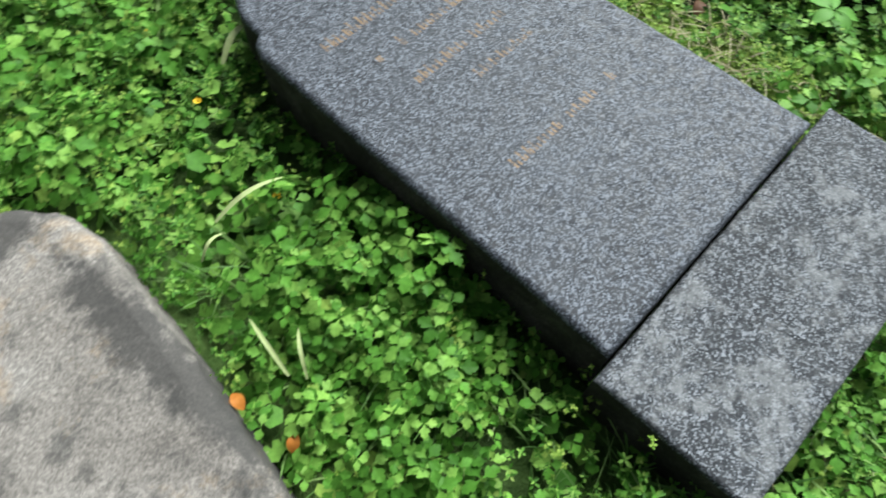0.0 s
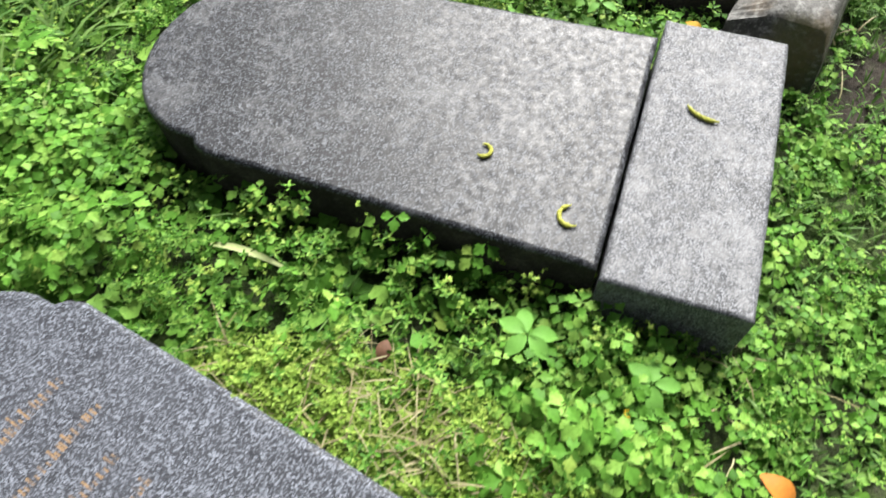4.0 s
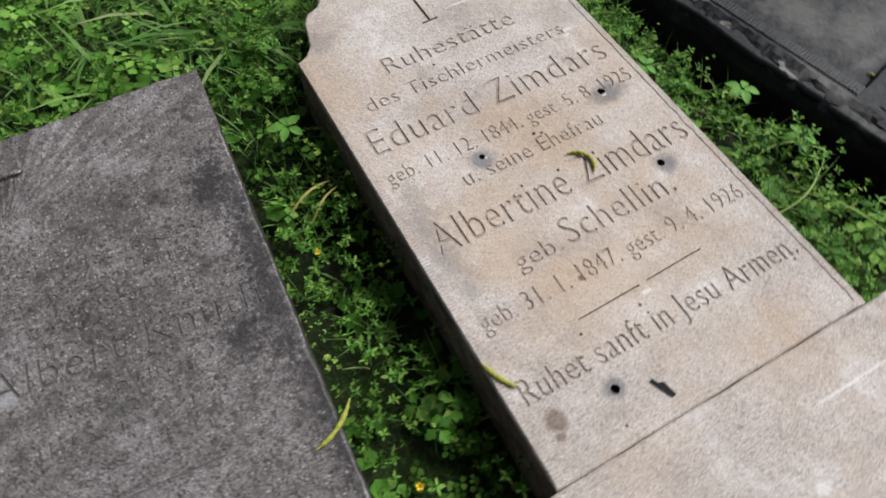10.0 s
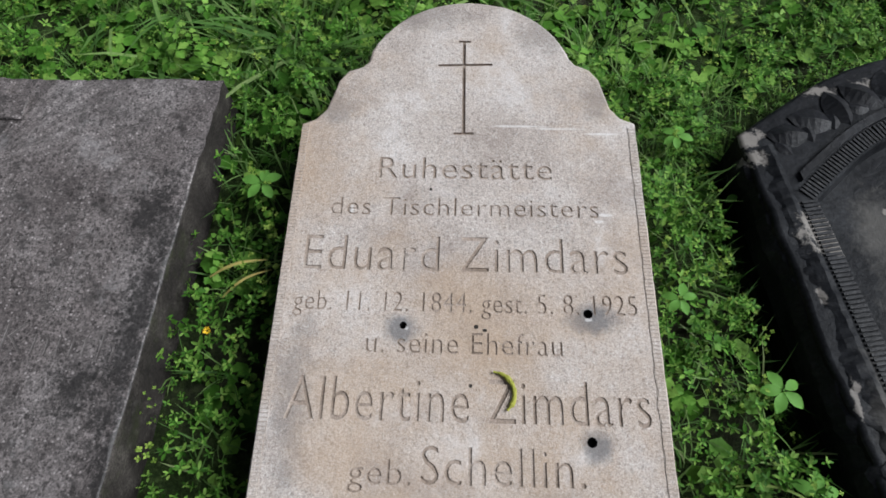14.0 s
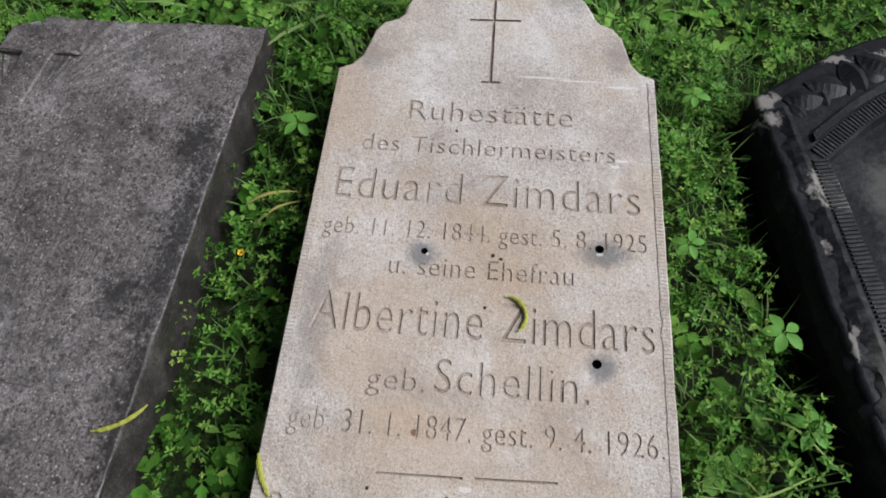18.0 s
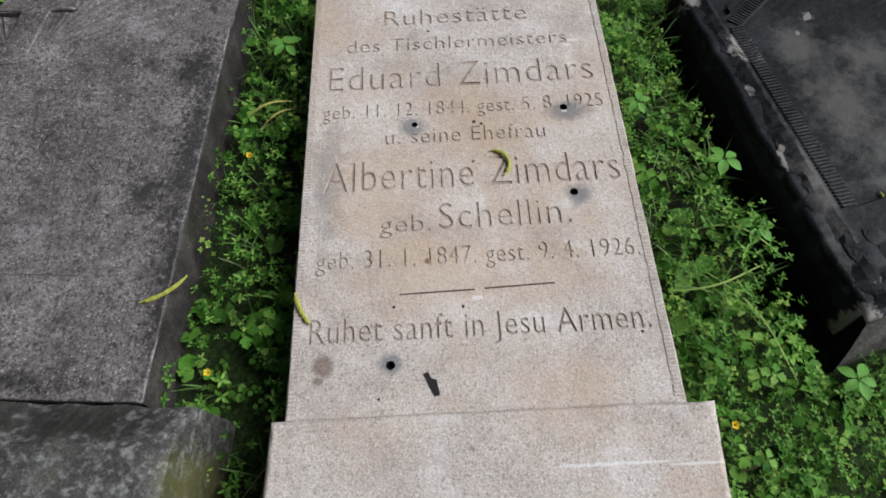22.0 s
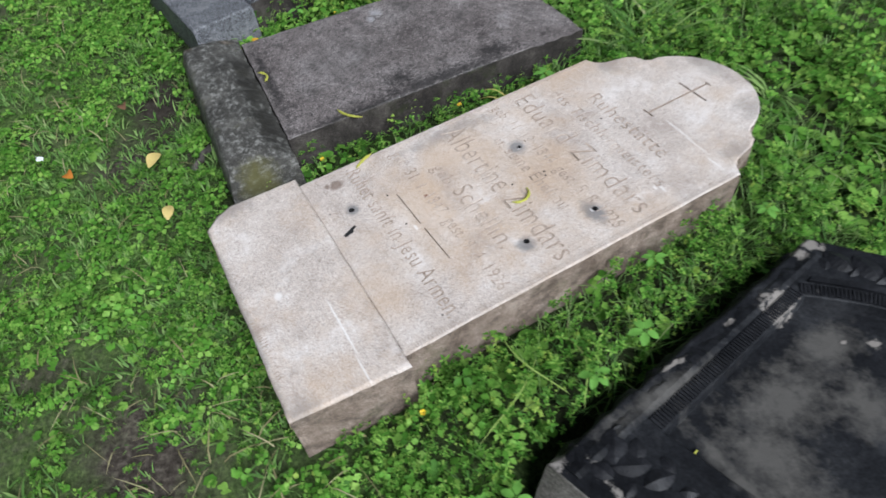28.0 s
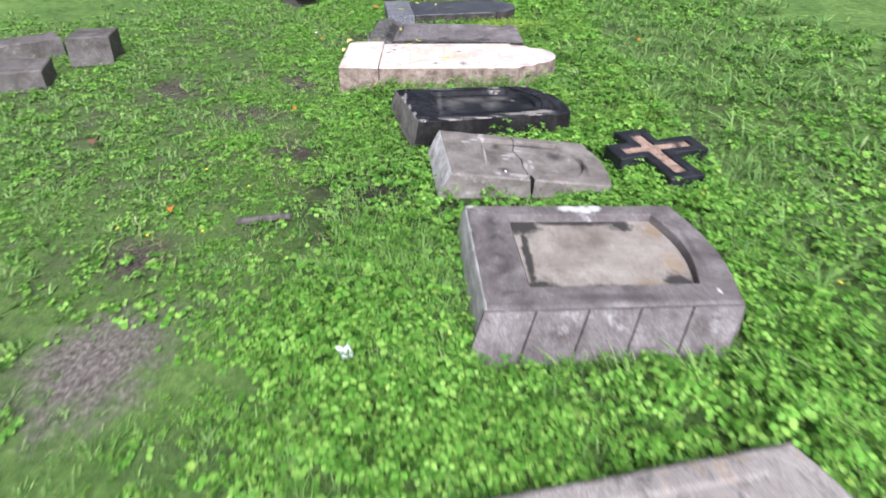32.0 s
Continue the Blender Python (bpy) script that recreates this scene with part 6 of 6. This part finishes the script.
def w_broad(x, y):
    n = np.clip((value_noise(x, y, 2.3, 31) - 0.25) * 1.8, 0.05, 1)
    return (1 - soil_mask(x, y)) * n * (0.35 + 0.65 * lush(x, y)) * (0.16 + 0.84 * first_stones(x, y) + 0.5 * ((x > 1.0) & (y > -0.35))) * (1 - 0.97 * moss_bank(x, y)) * (1 - 0.5 * pale_bank(x, y))


def w_small(x, y):
    return (1 - 0.9 * soil_mask(x, y)) * np.clip((value_noise(x, y, 2.9, 32) - 0.12) * 1.6, 0.12, 1) * (1 - 0.15 * first_stones(x, y))


def w_clover(x, y):
    return (1 - soil_mask(x, y)) * (0.15 + 0.85 * value_noise(x, y, 4.1, 34)) * (1 - 0.5 * lush(x, y))


def w_grass(x, y):
    return (1 - 0.7 * soil_mask(x, y)) * np.clip((value_noise(x, y, 1.9, 33) - 0.15) * 1.5, 0.08, 1)


def middle(x, y):
    """1 in the gaps between the middle stones, where the growth is open and dark soil shows between the shoots."""
    edge = 0.12 * (value_noise(x, y, 4.0, 71) - 0.5)
    return ((x + edge > -0.62) & (x + edge < 1.25) & (y + edge > -0.45) & (y + edge < 1.25)).astype(float)


def fade(x, y):
    """Thins the plants out towards the rim of the planted lawn."""
    d = np.hypot((x - 0.6) / 5.0, (y - 0.4) / 5.0) + 0.25 * (value_noise(x, y, 1.5, 95) - 0.5)
    return np.clip((1.0 - d) / 0.2, 0, 1)


far_w = lambda w: (lambda x, y: outside_near(x, y) * near_row(x, y) * fade(x, y) * w(x, y))
broad, slim, shoot, shoot_small, clover = lobed_trefoil(), lobed_trefoil(72, 0.8, 0.2), sprig(6, 0.25), sprig(4, 0.3), trefoil()
covered = lambda x, y: (1 - soil_mask(x, y)) * (0.45 + 0.55 * lush(x, y)) * (1 - 0.7 * middle(x, y))
# a low layer of broad shaded leaves under everything
clumps(4300, NEAR, covered, (0.05, 0.09), (0.02, 0.05), (5, 8), round_leaf(), (0.03, 0.05), herb)
clumps(12500, NEAR, w_broad, (0.05, 0.10), (0.085, 0.15), (6, 10), broad, (0.034, 0.058), herb)
clumps(6000, NEAR, w_broad, (0.03, 0.07), (0.04, 0.11), (5, 9), slim, (0.026, 0.044), herb)
clumps(15500, NEAR, lambda x, y: w_small(x, y) * (0.72 + 0.45 * middle(x, y)), (0.025, 0.06), (0.06, 0.125), (5, 7), shoot, (0.017, 0.031), chick)
clumps(3500, NEAR, w_small, (0.03, 0.05), (0.02, 0.06), (5, 9), shoot_small, (0.014, 0.024), chick)
clumps(5500, NEAR, w_clover, (0.03, 0.05), (0.02, 0.055), (6, 10), clover, (0.018, 0.032), chick)
clumps(2300, (-1.85, -1.05, 0.3, 1.75), pale_bank, (0.02, 0.05), (0.05, 0.10), (7, 11), shoot_small, (0.014, 0.024), pale)
clumps(4600, (-2.50, -1.98, -0.12, 0.95), moss_bank, (0.02, 0.04), (0.04, 0.075), (6, 9), shoot_small, (0.013, 0.024), pale)
clumps(5200, NEAR, lambda x, y: w_small(x, y) * lush(x, y) * (x < 1.3), (0.01, 0.03), (0.10, 0.15), (4, 8), bud_head(), (0.007, 0.012), pale)
clumps(12000, FAR, far_w(w_broad), (0.05, 0.10), (0.05, 0.10), (6, 9), round_leaf(), (0.022, 0.038), herb, far=1.2)
clumps(15500, FAR, far_w(w_small), (0.04, 0.08), (0.04, 0.09), (6, 9), clover, (0.02, 0.034), chick, far=1.3)
# the open lawn before the row
lawn = lambda x, y: (1 - 0.9 * soil_mask(x, y)) * fade(x, y) * (0.3 + 0.7 * value_noise(x, y, 2.1, 61))
clumps(3000, (-4.2, 4.8, -4.2, -0.9), lawn, (0.05, 0.10), (0.05, 0.10), (6, 9), clover, (0.03, 0.05), chick)
tufts(6000, (-4.2, 4.8, -4.2, -0.9), lawn, (5, 9), (0.10, 0.18), (0.0022, 0.0042), 0.03, blade)
tufts(13000, NEAR, w_grass, (5, 11), (0.03, 0.11), (0.0010, 0.0022), 0.02, blade)
tufts(36000, FAR, far_w(w_grass), (5, 10), (0.04, 0.10), (0.0014, 0.0030), 0.03, blade, far=1.2)
tufts(4000, (1.0, 4.5, -1.0, 1.9), w_grass, (5, 9), (0.05, 0.12), (0.0012, 0.0026), 0.025, blade)
tufts(5500, (-3.9, 1.3, -1.0, -0.12), lambda x, y: w_grass(x, y) * (0.25 + 0.75 * (value_noise(x, y, 7.0, 64) > 0.42)), (4, 9), (0.06, 0.14), (0.0016, 0.0034), 0.02, blade)
clumps(1000, (-3.9, 1.5, -1.0, -0.1), lambda x, y: (1 - soil_mask(x, y)) * (value_noise(x, y, 5.5, 63) > 0.45), (0.03, 0.06), (0.07, 0.13), (6, 9), broad, (0.034, 0.054), herb)
# long coarse grass behind the tops of the stones
tufts(1150, (-3.6, 5.0, 1.12, 4.2), lambda x, y: (0.1 + 0.9 * (value_noise(x, y, 2.2, 51) > 0.45)) * np.where(x < 0.7, 1.0, 0.25), (6, 15), (0.09, 0.19), (0.003, 0.0062), 0.035, blade, bend=(0.65, 1.15), margin=0.13)
# withered blades lying in the lawn
straw = []
x, y = free_points(1500, -3.6, 2.6, -1.0, 0.05, lambda x, y: 0.15 + 0.85 * (value_noise(x, y, 3.3, 57) > 0.5), 0.02)
straw.append(blades(np.stack([x, y, gz(x, y) + R.uniform(0.008, 0.03, len(x))], -1), R.uniform(0.025, 0.07, len(x)), R.uniform(0.0009, 0.0022, len(x)), R.uniform(0, math.tau, len(x)), R.uniform(1.3, 1.7, len(x))))
x, y = free_points(500, -2.48, -2.1, 0.0, 0.75, moss_bank, 0.0)
straw.append(blades(np.stack([x, y, gz(x, y) + 0.05], -1), R.uniform(0.03, 0.08, len(x)), R.uniform(0.0009, 0.0018, len(x)), R.uniform(0, math.tau, len(x)), R.uniform(1.2, 1.6, len(x))))
stuff("withered_grass", straw, STRAW, "pale withered grass blades lying in the lawn", "grass")
stuff("herb_leaves", herb, HERB, "dense fresh green lobed herb leaves round the stones", "ground cover")
stuff("chickweed", chick, CHICK, "light green chickweed shoots in low mats", "ground cover")
stuff("seedlings", pale, SEEDLING, "bright yellow-green seedlings and moss between stones", "ground cover")
stuff("grass", blade, GRASS, "short and long green grass blades", "grass")
